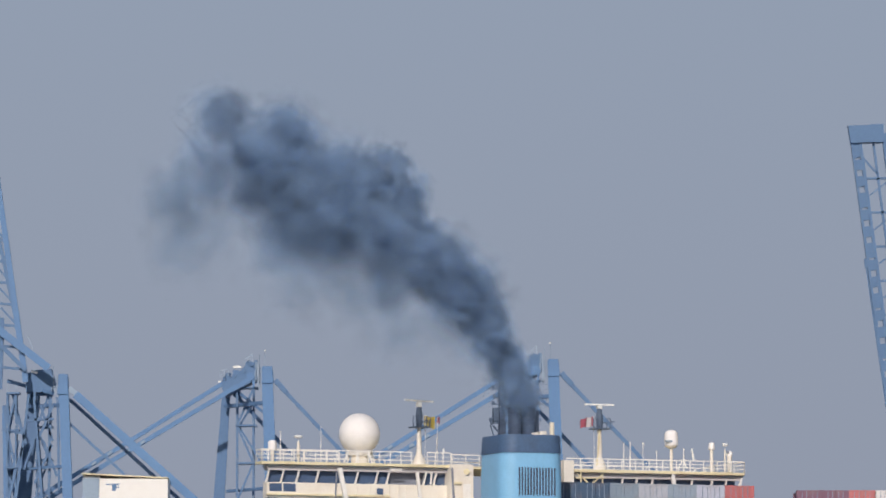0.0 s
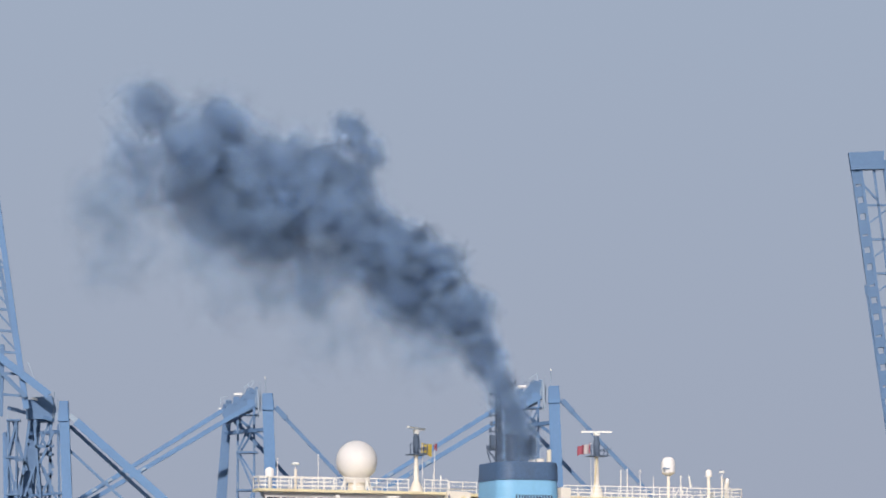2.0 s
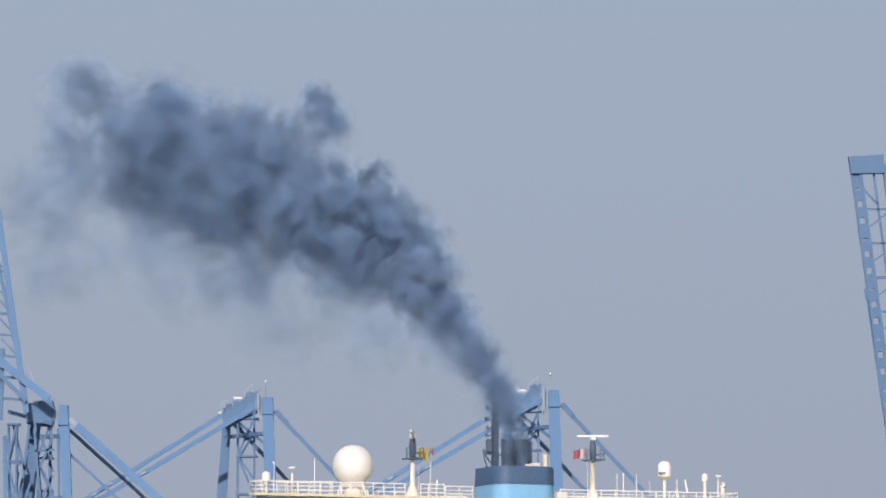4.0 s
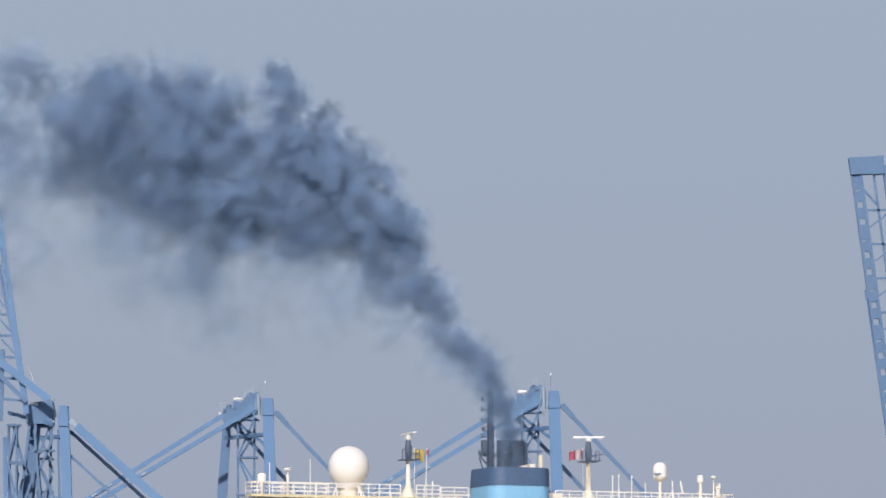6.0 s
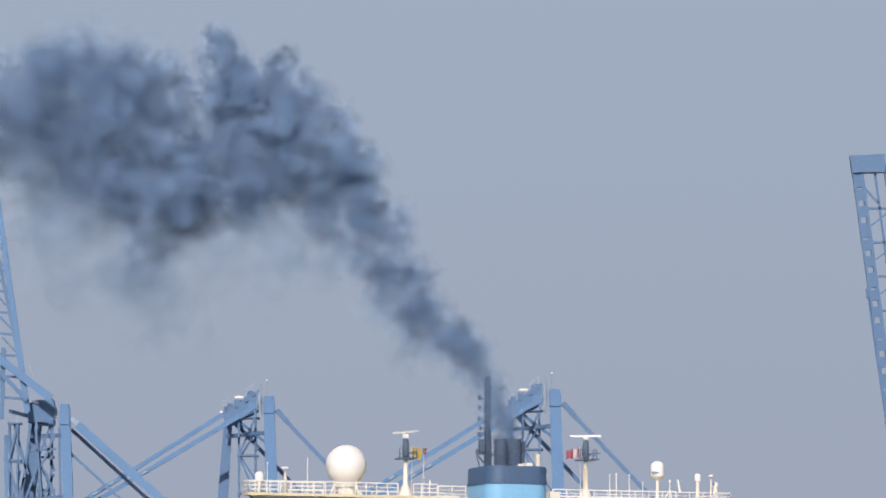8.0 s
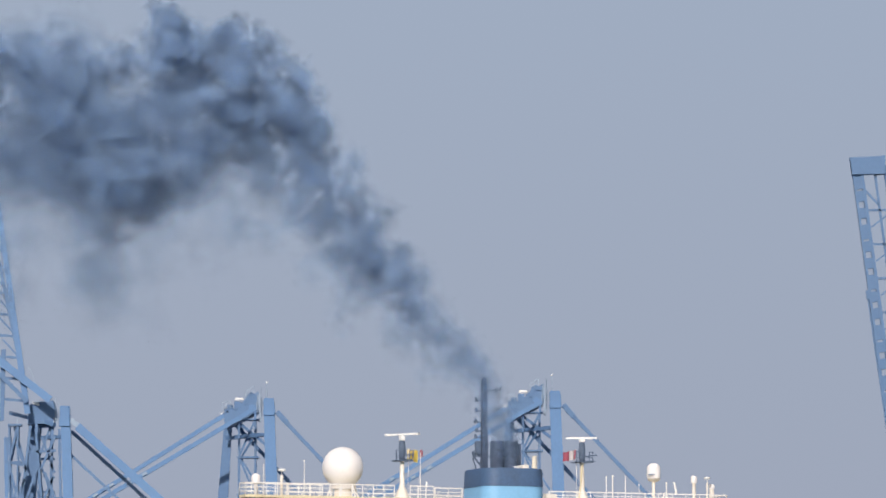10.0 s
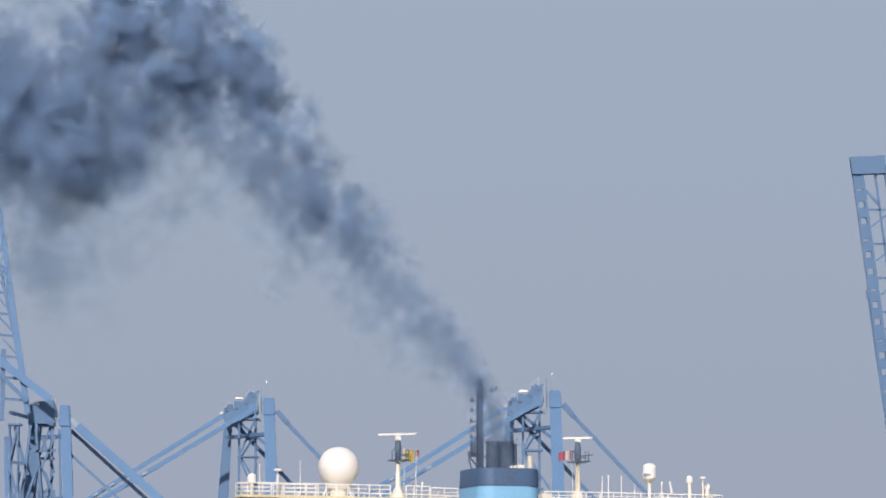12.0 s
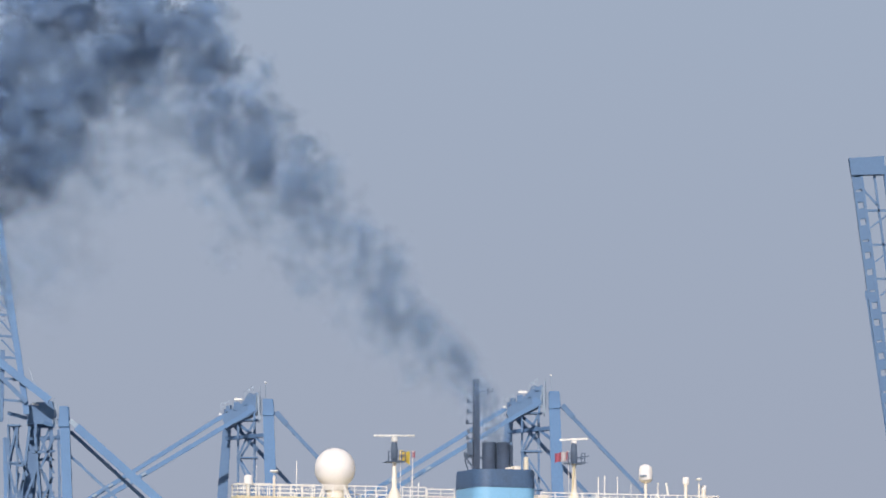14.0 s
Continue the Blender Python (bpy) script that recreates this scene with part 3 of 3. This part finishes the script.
    part("bracket_arm", Shape().beam((-1.8, 3, -1.6), (-1.8, 3, -2.9), .3), CRANE, c)
    lattice(c, -4.2, -1.85, 5, -drop + 1, -2.6, 5.4)
    # stays to the boom and to the land side
    for y, x0, z0, x1, z1 in ((0, -1.6, -1.3, -38.5, -23.3), (11, -6.4, -1.5, -44.5, -25.2)):
        st = part("fore_stay", Shape().beam((x0, y, z0), (x1, y, z1), .62, .5), CRANE, c)
        p, q = Vector((x0, y - .3, z0)), Vector((x1, y - .3, z1))
        for f in (.42, .45, .48):
            a = p.lerp(q, f)
            part("link", Shape().beam(a, a + (q - p).normalized() * .75, .34, .3), RAIL if f != .45 else CRANE_DULL, st)
    for y, x0, z0 in ((0, 1.3, -1.9), (11, -5.6, -2.2)):
        st = part("back_stay", Shape().beam((x0, y, z0), (x0 + 21, y, z0 - 22.3), .55, .5), CRANE_DULL, c)
        part("shackle", Shape().beam((x0 + .1, y - .1, z0), (x0 + 1.6, y - .1, z0 - 1.65), .75, .6), CRANE_DULL, st)
    for y in (2, 9):
        part("girder", Shape().beam((-47, y, g - 4), (32, y, g - 4), 1.6, 2.6), CRANE, c)
    portal(c, (.9, 28), -1 + .01, 11.5, -drop, g - 5)
    return c


first = stay_crane(pose(*(-25.27, 900, 78.28)), 78.28 - 4)
copy_thing(first, pose(*(15.21, 886, 78.28)))

# crane with thick back struts and its boom up
third = thing("gantry_crane", pose(*(-52.87, 880, 75.71)), LABEL + ", boom raised", "crane", "quay cranes")
D3 = 75.71 - 4
part("pylon", Shape().beam((0, 0, 0), (.75, 0, -18), 1.35, 1.4).beam((.75, 0, -18), (.8, 0, -D3 + 1), 1.6), CRANE, third)
part("pylon_head", Shape().prism([(-.8, -2.8), (.75, -2.8), (.55, .1), (-.6, .1)], -.9, .9), CRANE, third, bevel=.05)
part("pylon", Shape().beam((-4.6, 9, -1.5), (-6.2, 9, -18), 1.7, 1.6, 2.2).beam((-6.2, 9, -18), (-6.4, 9, -D3 + 1), 2.2), CRANE_DULL, third)
part("pylon", Shape().beam((-8.3, 5, -4), (-8.0, 5, -18), 1.0).beam((-8, 5, -18), (-8, 5, -D3 + 1), 1.2), CRANE, third)
head = part("machinery_platform", Shape().prism([(-5.4, -2.2), (-5.4, .4), (-4.0, .9), (-1.9, 1.1), (-1.5, -.6), (-1.8, -2.2)], 3, 8), CRANE_DULL, third, "machinery platform with sheaves")
part("flood_light", Shape().beam((-4.7, 2.8, .75), (-3.8, 2.8, .45), .3, .3), LAMP_WHITE, head, "white flood light")
part("mast", Shape().tube((-1.6, 3, -2), (-1.5, 3, 1.6), .05, n=6).tube((-1.1, 3, -2), (-1.1, 3, .7), .05, n=6), RAIL, head)
guard(head, (-1.8, 2.8, -2.4), (-.6, 2.8, -2.4), 3)
part("cross_beam", Shape().beam((-5.4, 8, -3.9), (.2, 1, -4.1), .5, .8), CRANE_DULL, third)
part("cross_beam", Shape().beam((-8.2, 8, -.3), (-1.6, 2, -2.4), .5, .5), CRANE_DULL, third)
part("cross_beam", Shape().beam((-8.3, 6, -13), (.6, 1, -12.6), .35, .6), CRANE_DULL, third)
for a, b in (((-4.2, 3, -2), (-2.9, 3, -17)), ((-1.9, 3, -2), (-2.1, 3, -17)), ((-3.4, 3, -4), (-1.6, 3, -9)), ((-6.8, 3, -3), (-8, 3, -9)), ((-6.4, 3, -9), (-7.6, 3, -15)),
             ((-1.7, 3, -9.5), (-4.1, 3, -15)), ((-3.6, 3, -7), (-5.6, 3, -13)), ((-.9, 2, -3), (-.6, 2, -16)), ((-7.2, 3, -2.6), (-5.5, 3, -9)), ((-4.9, 2, -2.5), (-6.6, 2, -17)), ((-4.2, 2, -3), (-3.0, 2, -17)), ((-8.4, 3, -4), (-6.9, 3, -17)), ((-6.9, 2, -5), (-5.2, 2, -9.5)),
             ((-5.8, 2, -10), (-7.6, 2, -17)), ((-1.5, 2, -4), (-3.4, 2, -8.5)), ((-2.9, 2, -9), (-.9, 2, -14)), ((-8.6, 2, -7.5), (-6.0, 2, -8)), ((-5.2, 2, -6.2), (-1.4, 2, -6))):
    part("brace", Shape().beam(a, b, .34), CRANE_DULL, third)
lattice(third, -3.9, -2.2, 4, -D3 + 1, -2.4, 4.6, .24)
lattice(third, -7.9, -6.7, 2, -D3 + 1, -2.4, 5.2, .24)
part("back_strut", Shape().beam((1.75, 0, -2.75), (19.4, 0, -18.4), 1.15, 1.1), CRANE, third, "thick blue back strut")
part("back_strut", Shape().beam((.7, 3, -3.2), (18.0, 3, -18.9), .5, .5), CRANE_DULL, third)
part("strut_head", Shape().beam((.8, -.2, -1.9), (2.3, -.2, -3), .7, .5), RAIL, third)
part("back_stay", Shape().beam((.6, 1, -6.5), (13.4, 1, -18.3), .4), CRANE_DULL, third)
for y in (1, 8):
    part("girder", Shape().beam((-9, y, -26), (34, y, -26), 1.5, 2.4), CRANE, third)
portal(third, (.7, 26), -.5, 9.5, -D3, -27)
# raised boom: two chords with rungs
BOOM = Vector((-5.2, 0, -1.0))
TIP = Vector((-9.6, 0, 29))
boom = part("boom", Shape().beam(BOOM, BOOM.lerp(TIP, .33), .8, .7).beam(BOOM.lerp(TIP, .33), TIP, .75, .7), CRANE, third, "raised lattice boom")
part("chord", Shape().beam(BOOM + Vector((-.9, 0, 6)), TIP + Vector((-1.6, 0, 0)), .45, .5), CRANE_DULL, boom)
part("chord", Shape().beam((-8.8, 0, -2), (-8.6, 0, 8), .6, .6), CRANE_DULL, boom)
for i in range(9):
    a = BOOM.lerp(TIP, .06 + .1 * i)
    part("rung", Shape().beam(a, a + Vector((-3.6, 0, .3)), .35, .3), CRANE_DULL, boom)
    part("brace", Shape().beam(a, a + Vector((-2.4, 0, 2.6)), .26, .26), CRANE_DULL, boom)
part("fold_stay", Shape().beam((-9.2, -.8, 6.4), (-2.0, -.8, .9), 1.05, .6), CRANE, third)
part("fold_stay", Shape().beam((-9.2, -.6, 4.6), (-5.2, -.6, .6), .6, .5), CRANE_DULL, third)
part("cable", Shape().beam((-5.0, -.5, 5.5), (-3.4, -.5, 1.4), .07), RAIL, third)
# white machinery house on its girders
HB = 58.28
house = part("machinery_house", Shape().box(-47.32, -37.92, 0, 8, HB - 4.5, 60.83).box(-49.67, -47.32, .6, 8, HB - 4.5, 61.15), WHITE, None, "white machinery house")
house.parent = third
house.matrix_parent_inverse = Matrix.Translation(Vector((0, 872, 0)) - third.matrix_basis.translation)
for nm, sh, mt in (("eave", Shape().prism([(-49.82, 61.42), (-37.92, 60.83), (-37.92, 60.99), (-49.82, 61.58)], -.2, 8.2), YELLOWED),
                   # grey sheet laid over the white end wall to paint in its shade
                   ("shaded_panel", Shape().box(-49.67, -47.39, .3, .59, HB - 4.4, 60.91), RAIL),
                   ("sign_bar", Shape().box(-46.38, -44.57, -.05, 0, 59.9, 60.13), CRANE_DULL),
                   ("sign_bar", Shape().box(-45.59, -45.04, -.05, 0, 59.11, 59.89), CRANE_DULL),
                   ("sign_bar", Shape().box(-45.04, -44.57, -.05, 0, 59.5, 59.66), CRANE_DULL)):
    o = part(nm, sh, mt, house)

# the boom of a fourth crane, raised
fourth = thing("gantry_crane", pose(*(64.88, 880, 60.27)), LABEL + ", boom raised", "crane", "quay cranes")
D4 = 60.27 - 4
T, B = Vector((57.41, 880, 110.53)) - Vector((64.88, 880, 60.27)), Vector((-.2, 0, -6))
boom = part("boom", Shape().beam(B + Vector((-.62, 0, 0)), T + Vector((-.62, 0, 0)), .32, 1.2).beam(B + Vector((.55, 0, 0)), T + Vector((.55, 0, 0)), .42, 1.2), CRANE_DULL, fourth, "raised lattice boom")
part("boom_tip", Shape().prism([(T.x - .85, T.z + .02), (T.x + 1.4, T.z + .1), (T.x + 4.1, T.z + .3), (T.x + 4.1, T.z - 2.3), (T.x + .6, T.z - 2.35), (T.x - .5, T.z - 2.4)], -.9, .9), CRANE_DULL, boom)
n4 = 24
for i in range(n4):
    a, b = T.lerp(B, i / n4), T.lerp(B, (i + .62 + .25 * (i % 3 == 1)) / n4)
    part("web_plate", Shape().beam(a, b, 1.0, .8), CRANE_DULL, boom)
S4 = Vector((4.3, 0, 0))
part("chord", Shape().beam(B + S4, T + S4 - Vector((0, 0, 1)), 1.0, 1.0), CRANE_DULL, boom)
part("chord", Shape().beam(B + S4 * .52, T + S4 * .62 - Vector((0, 0, 2)), .34, .3), CRANE_DULL, boom)
for i in range(11):
    a = T.lerp(B, .13 + .085 * i)
    part("rung", Shape().beam(a, a + S4, .3, .3), CRANE_DULL, boom)
    part("brace", Shape().beam(a + S4, a + Vector((1.2, 0, -2.4)), .2, .2), CRANE_DULL, boom)
part("brace", Shape().beam(T + Vector((1.0, 0, -4.2)), T + Vector((3.2, 0, -6.6)), .3, .3), CRANE_DULL, boom)
part("hoist_rope", Shape().beam(Vector((58.87, 880, 91.82)) - Vector((64.88, 880, 60.27)), Vector((62.56, 880, 64.99)) - Vector((64.88, 880, 60.27)), .18), CRANE_DULL, fourth)
part("hoist_rope", Shape().beam(Vector((59.11, 880, 91.66)) - Vector((64.88, 880, 60.27)), Vector((63.18, 880, 63.42)) - Vector((64.88, 880, 60.27)), .12), CRANE_DULL, fourth)
part("rope_head", Shape().beam(Vector((58.87, 880, 91.98)) - Vector((64.88, 880, 60.27)), Vector((59.02, 880, 90.71)) - Vector((64.88, 880, 60.27)), .36), CRANE_DULL, fourth)
for y in (-4, 6):
    part("girder", Shape().beam((-1, y, -7), (40, y, -7), 1.5, 2.4), CRANE, fourth)
portal(fourth, (2, 30), -8, 10, -D4, -8.2)


# ---- the smoke ----
rng = random.Random(7)


def puff_mesh(name, mat, r, shreds):
    """A clump of soft shreds that lie at all angles round its middle."""
    verts, faces, uvs = [Vector((0, 0, 0))], [], []
    for i in range(shreds):
        while True:
            p = Vector([rng.uniform(-1, 1) for _ in range(3)])
            if p.length < 1:
                break
        p = p * .55 * r
        a = Vector([rng.gauss(0, 1) for _ in range(3)]).normalized()
        b = a.orthogonal().normalized()
        c = a.cross(b)
        h = r * rng.uniform(.75, 1.0)
        k = len(verts)
        ring = [(math.cos(math.pi * j / 4), math.sin(math.pi * j / 4)) for j in range(8)]
        verts += [p + a * h * .15] + [p + (b * x + c * y) * h for x, y in ring] + [p + (b * 1.0 + c * .01) * h]
        for j in range(8):
            faces.append((k, k + 1 + j, k + 1 + (j + 1) % 8))
            uvs += [(.5, .5)] + [(.5 + .5 * ring[q % 8][0], .5 + .5 * ring[q % 8][1]) for q in (j, j + 1)]
        faces.append((0, k + 1, k + 9))         # a thread that ties the shred to the middle
        uvs += [(0, 0)] * 3
    me = bpy.data.meshes.new(name)
    me.from_pydata([tuple(v) for v in verts], [], faces)
    layer = me.uv_layers.new(name="shred")
    for i, c in enumerate(uvs):
        layer.data[i].uv = c
    me.materials.append(mat)
    me.shade_smooth()
    return me


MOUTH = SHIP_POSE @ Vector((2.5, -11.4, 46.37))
THICK = [(-2, 2.3), (0, 2.6), (2, 3.1), (4, 3.6), (6, 4.1), (8, 4.6), (10, 5.0), (14, 5.5)]     # when it left the funnel, and its level


def drift(t):
    return Vector((between(DRIFT, t) * .0464, 3.0 * t / 14, 0))


@functools.lru_cache(maxsize=None)
def puff_kind(radius, level, firm, kind):
    return puff_mesh("puff", SMOKE[firm][level], radius, 9 if radius < 1.5 else 11 if radius < 2.5 else 14)


plume = thing("smoke_plume", Matrix.Translation(MOUTH), "dark sooty smoke drifting up from the ship's funnel", "smoke")
puffs = []


def add_puff(name, radius, level, firm, rows, born, lean):
    ob = new(name, puff_kind(radius, min(7, max(0, round(level + rng.uniform(-.5, .5)))), firm, rng.randrange(3)))
    ob.parent = plume
    puffs.append((ob, rows, born, lean, [rng.uniform(0, 360) for _ in range(3)], rng.uniform(-11, 11)))


def ball(inner=0.0, outer=1.0):
    while True:
        p = Vector([rng.uniform(-1, 1) for _ in range(3)])
        if inner < p.length < outer:
            return p


def billow(level, firm, young, rows, born=None):
    """One roll of the smoke: its course as (time, x, height, radius), and the puffs that fill it and curl along its rim."""
    mean = between([(r[0], r[3]) for r in rows], 6)

    def near(size):
        return min((1.3, 1.9, 2.4, 3.2, 4.2), key=lambda q: abs(q - size))

    for i in range(14 if young else 18):              # the body
        p = ball(0, .8)
        r = (1.3, 1.9, 1.9)[i % 3] if young else near(mean * rng.choice((.5, .62, .75)))
        add_puff("puff", r, level + (0 if i % 3 else .4) + (1.0 if p.z < -.4 else 0), False, rows, born, p)
    for i in range(12 if young else 20):              # curls round the rim, firm above and torn below
        p = ball(.7, 1).normalized() * rng.uniform(.68, .9)
        above = p.z + .5 * p.x > -.15
        add_puff("puff", rng.choice((1.3, 1.3, 1.9)) if young else near(mean * rng.choice((.28, .36, .45))), level + (.2 if above else 2.0), firm and above, rows, born, p)
    for i in range(3):                                # shreds that hang below
        add_puff("wisp", 2.4 if young else 4.2, 6.0 if i % 2 else 5.2, False, rows, born, Vector((rng.uniform(-.6, .6), rng.uniform(-.5, .5), rng.uniform(-1.7, -.8))))


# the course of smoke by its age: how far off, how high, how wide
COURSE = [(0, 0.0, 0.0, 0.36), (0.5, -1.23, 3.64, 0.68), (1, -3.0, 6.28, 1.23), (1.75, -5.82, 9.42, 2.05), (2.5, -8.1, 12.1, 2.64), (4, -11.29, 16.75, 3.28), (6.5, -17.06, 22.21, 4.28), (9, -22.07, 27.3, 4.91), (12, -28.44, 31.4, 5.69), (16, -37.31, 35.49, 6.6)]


def stream(born):
    """A roll that leaves the funnel later on; as the fire dies down it rises less."""
    rise = between([(-1, .88), (.8, 1), (2.5, 1), (5, .88), (14, .86)], born)
    start, side = drift(max(0, born)), Vector((rng.uniform(-.3, .3), 0, rng.uniform(-.25, .45)))
    rows = []
    for age, x, z, r in COURSE:
        k = r * min(1, age / 3)
        z = z if age < 1 else z * (1 + (rise - 1) * min(1, (age - 1) / 1.5))
        rows.append((born + age, round(start.x + x + side.x * k, 2), round(z + side.z * k, 2), r * rng.uniform(.88, 1.06)))
    billow(between(THICK, born), born < 7, True, rows, born)


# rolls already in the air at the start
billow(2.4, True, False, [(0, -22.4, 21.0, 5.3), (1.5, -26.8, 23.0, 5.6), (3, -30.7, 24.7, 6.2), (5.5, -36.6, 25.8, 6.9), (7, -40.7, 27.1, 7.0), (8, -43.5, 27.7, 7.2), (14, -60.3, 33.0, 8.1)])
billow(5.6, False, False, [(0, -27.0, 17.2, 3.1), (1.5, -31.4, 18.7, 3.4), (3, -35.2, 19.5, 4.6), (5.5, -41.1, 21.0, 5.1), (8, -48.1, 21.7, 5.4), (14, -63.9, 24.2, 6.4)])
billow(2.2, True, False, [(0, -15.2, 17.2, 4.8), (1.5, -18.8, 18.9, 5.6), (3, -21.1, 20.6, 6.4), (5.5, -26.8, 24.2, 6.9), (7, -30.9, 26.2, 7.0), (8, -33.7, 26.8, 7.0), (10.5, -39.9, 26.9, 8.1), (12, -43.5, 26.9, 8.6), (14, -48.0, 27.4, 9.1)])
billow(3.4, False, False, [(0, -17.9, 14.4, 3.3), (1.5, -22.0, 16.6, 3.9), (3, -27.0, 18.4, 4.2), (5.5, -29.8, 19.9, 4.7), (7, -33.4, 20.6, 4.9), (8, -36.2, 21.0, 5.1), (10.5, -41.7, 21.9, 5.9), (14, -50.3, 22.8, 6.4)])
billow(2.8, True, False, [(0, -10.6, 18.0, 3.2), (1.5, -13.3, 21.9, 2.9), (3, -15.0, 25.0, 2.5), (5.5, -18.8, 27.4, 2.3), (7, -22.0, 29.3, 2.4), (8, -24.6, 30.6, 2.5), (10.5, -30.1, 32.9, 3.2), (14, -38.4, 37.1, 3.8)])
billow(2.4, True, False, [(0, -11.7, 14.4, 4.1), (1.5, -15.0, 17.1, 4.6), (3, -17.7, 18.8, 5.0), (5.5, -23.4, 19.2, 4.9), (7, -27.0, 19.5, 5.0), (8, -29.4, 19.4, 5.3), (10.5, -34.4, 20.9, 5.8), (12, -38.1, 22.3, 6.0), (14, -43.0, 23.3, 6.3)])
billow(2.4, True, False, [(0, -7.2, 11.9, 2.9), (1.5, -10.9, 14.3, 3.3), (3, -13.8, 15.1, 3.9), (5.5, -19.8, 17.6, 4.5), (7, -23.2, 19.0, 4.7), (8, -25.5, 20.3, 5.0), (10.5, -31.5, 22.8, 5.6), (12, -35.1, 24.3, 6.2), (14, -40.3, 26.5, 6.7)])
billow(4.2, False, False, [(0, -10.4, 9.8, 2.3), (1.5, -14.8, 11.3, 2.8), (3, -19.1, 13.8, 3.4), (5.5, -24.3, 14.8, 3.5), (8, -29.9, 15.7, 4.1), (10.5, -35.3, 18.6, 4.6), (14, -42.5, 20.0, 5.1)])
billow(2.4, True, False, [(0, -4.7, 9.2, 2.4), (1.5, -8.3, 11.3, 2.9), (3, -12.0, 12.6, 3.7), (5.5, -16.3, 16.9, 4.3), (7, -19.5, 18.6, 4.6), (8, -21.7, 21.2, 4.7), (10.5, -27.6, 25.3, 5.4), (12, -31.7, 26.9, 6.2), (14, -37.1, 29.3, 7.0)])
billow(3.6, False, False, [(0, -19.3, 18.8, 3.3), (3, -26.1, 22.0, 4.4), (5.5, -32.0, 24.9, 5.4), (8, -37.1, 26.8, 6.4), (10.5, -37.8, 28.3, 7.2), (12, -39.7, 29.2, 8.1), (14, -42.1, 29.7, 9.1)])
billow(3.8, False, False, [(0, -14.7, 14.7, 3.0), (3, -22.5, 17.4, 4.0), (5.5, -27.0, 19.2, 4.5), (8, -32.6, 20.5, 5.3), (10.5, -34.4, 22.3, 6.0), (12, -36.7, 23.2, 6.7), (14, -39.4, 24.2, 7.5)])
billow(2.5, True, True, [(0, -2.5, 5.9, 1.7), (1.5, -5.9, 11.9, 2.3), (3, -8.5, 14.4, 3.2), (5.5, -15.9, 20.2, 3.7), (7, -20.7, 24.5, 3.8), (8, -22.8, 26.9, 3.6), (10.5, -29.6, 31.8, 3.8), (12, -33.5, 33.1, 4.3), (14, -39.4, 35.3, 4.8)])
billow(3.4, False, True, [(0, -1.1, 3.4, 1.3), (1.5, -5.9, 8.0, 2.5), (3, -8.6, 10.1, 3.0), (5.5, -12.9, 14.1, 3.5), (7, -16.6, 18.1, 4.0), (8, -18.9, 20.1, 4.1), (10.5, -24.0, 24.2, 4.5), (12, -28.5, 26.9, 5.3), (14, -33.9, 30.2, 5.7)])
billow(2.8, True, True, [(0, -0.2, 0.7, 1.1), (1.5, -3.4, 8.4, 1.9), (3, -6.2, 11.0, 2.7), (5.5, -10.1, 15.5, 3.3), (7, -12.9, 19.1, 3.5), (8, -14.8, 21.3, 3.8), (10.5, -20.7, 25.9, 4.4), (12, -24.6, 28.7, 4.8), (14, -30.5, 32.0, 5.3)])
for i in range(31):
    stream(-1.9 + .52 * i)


def puff_pose(t, rows, born, lean, turn, spin):
    if born is not None and t < born:      # still in the uptake
        return pose(*(drift(max(0, t)) + Vector((0, 0, -4.6 - 1.2 * min(1.5, born - t)))), *turn)
    x, z, r = (between([(q[0], q[i]) for q in rows], t) for i in (1, 2, 3))
    age = t - (born or 0)
    return pose(x + lean.x * r, lean.y * r + 3.0 * max(0, born or 0) / 14, z + lean.z * r, turn[0] + spin * age * .5, turn[1], turn[2] + spin * age)


# ---- what moves ----
def motions():
    ship_rows = [(t, Matrix.Translation(drift(t)) @ SHIP_POSE) for t, _ in DRIFT]
    walk(ship, ship_rows)
    for ob, b in boxes:
        walk(ob, [(t, m @ b) for t, m in ship_rows])
    for ob, first_wide, half_turn in ((scanner_1, .7, .95), (scanner_2, .91, 1.02)):
        at = ob.location.copy()
        walk(ob, [(i * .35, pose(*at, 0, 0, -20.5 + 180 * (i * .35 - first_wide) / half_turn)) for i in range(41)])
    for ob, rows, born, lean, turn, spin in puffs:
        times = {0.0, 1.5, 3.0, 4.2, 5.5, 7.0, 8.0, 9.2, 10.5, 12.0, 13.0, 14.0}
        if born is not None:
            lag = rng.uniform(-.3, .3)                # a roll leaves the funnel over more than half a second
            born += lag
            rows = [(q[0] + lag, *q[1:]) for q in rows]
            times = {t for t in times if t < born - .6 or t > born + 3}
            times |= {0.0, 14.0} | {t for t in [born + d for d in (-.5, 0, .25, .5, .75, 1, 1.4, 1.75, 2.1, 2.5)] if 0 < t < 14}
        walk(ob, [(t, puff_pose(t, rows, born, lean, turn, spin)) for t in sorted(times)])


motions()
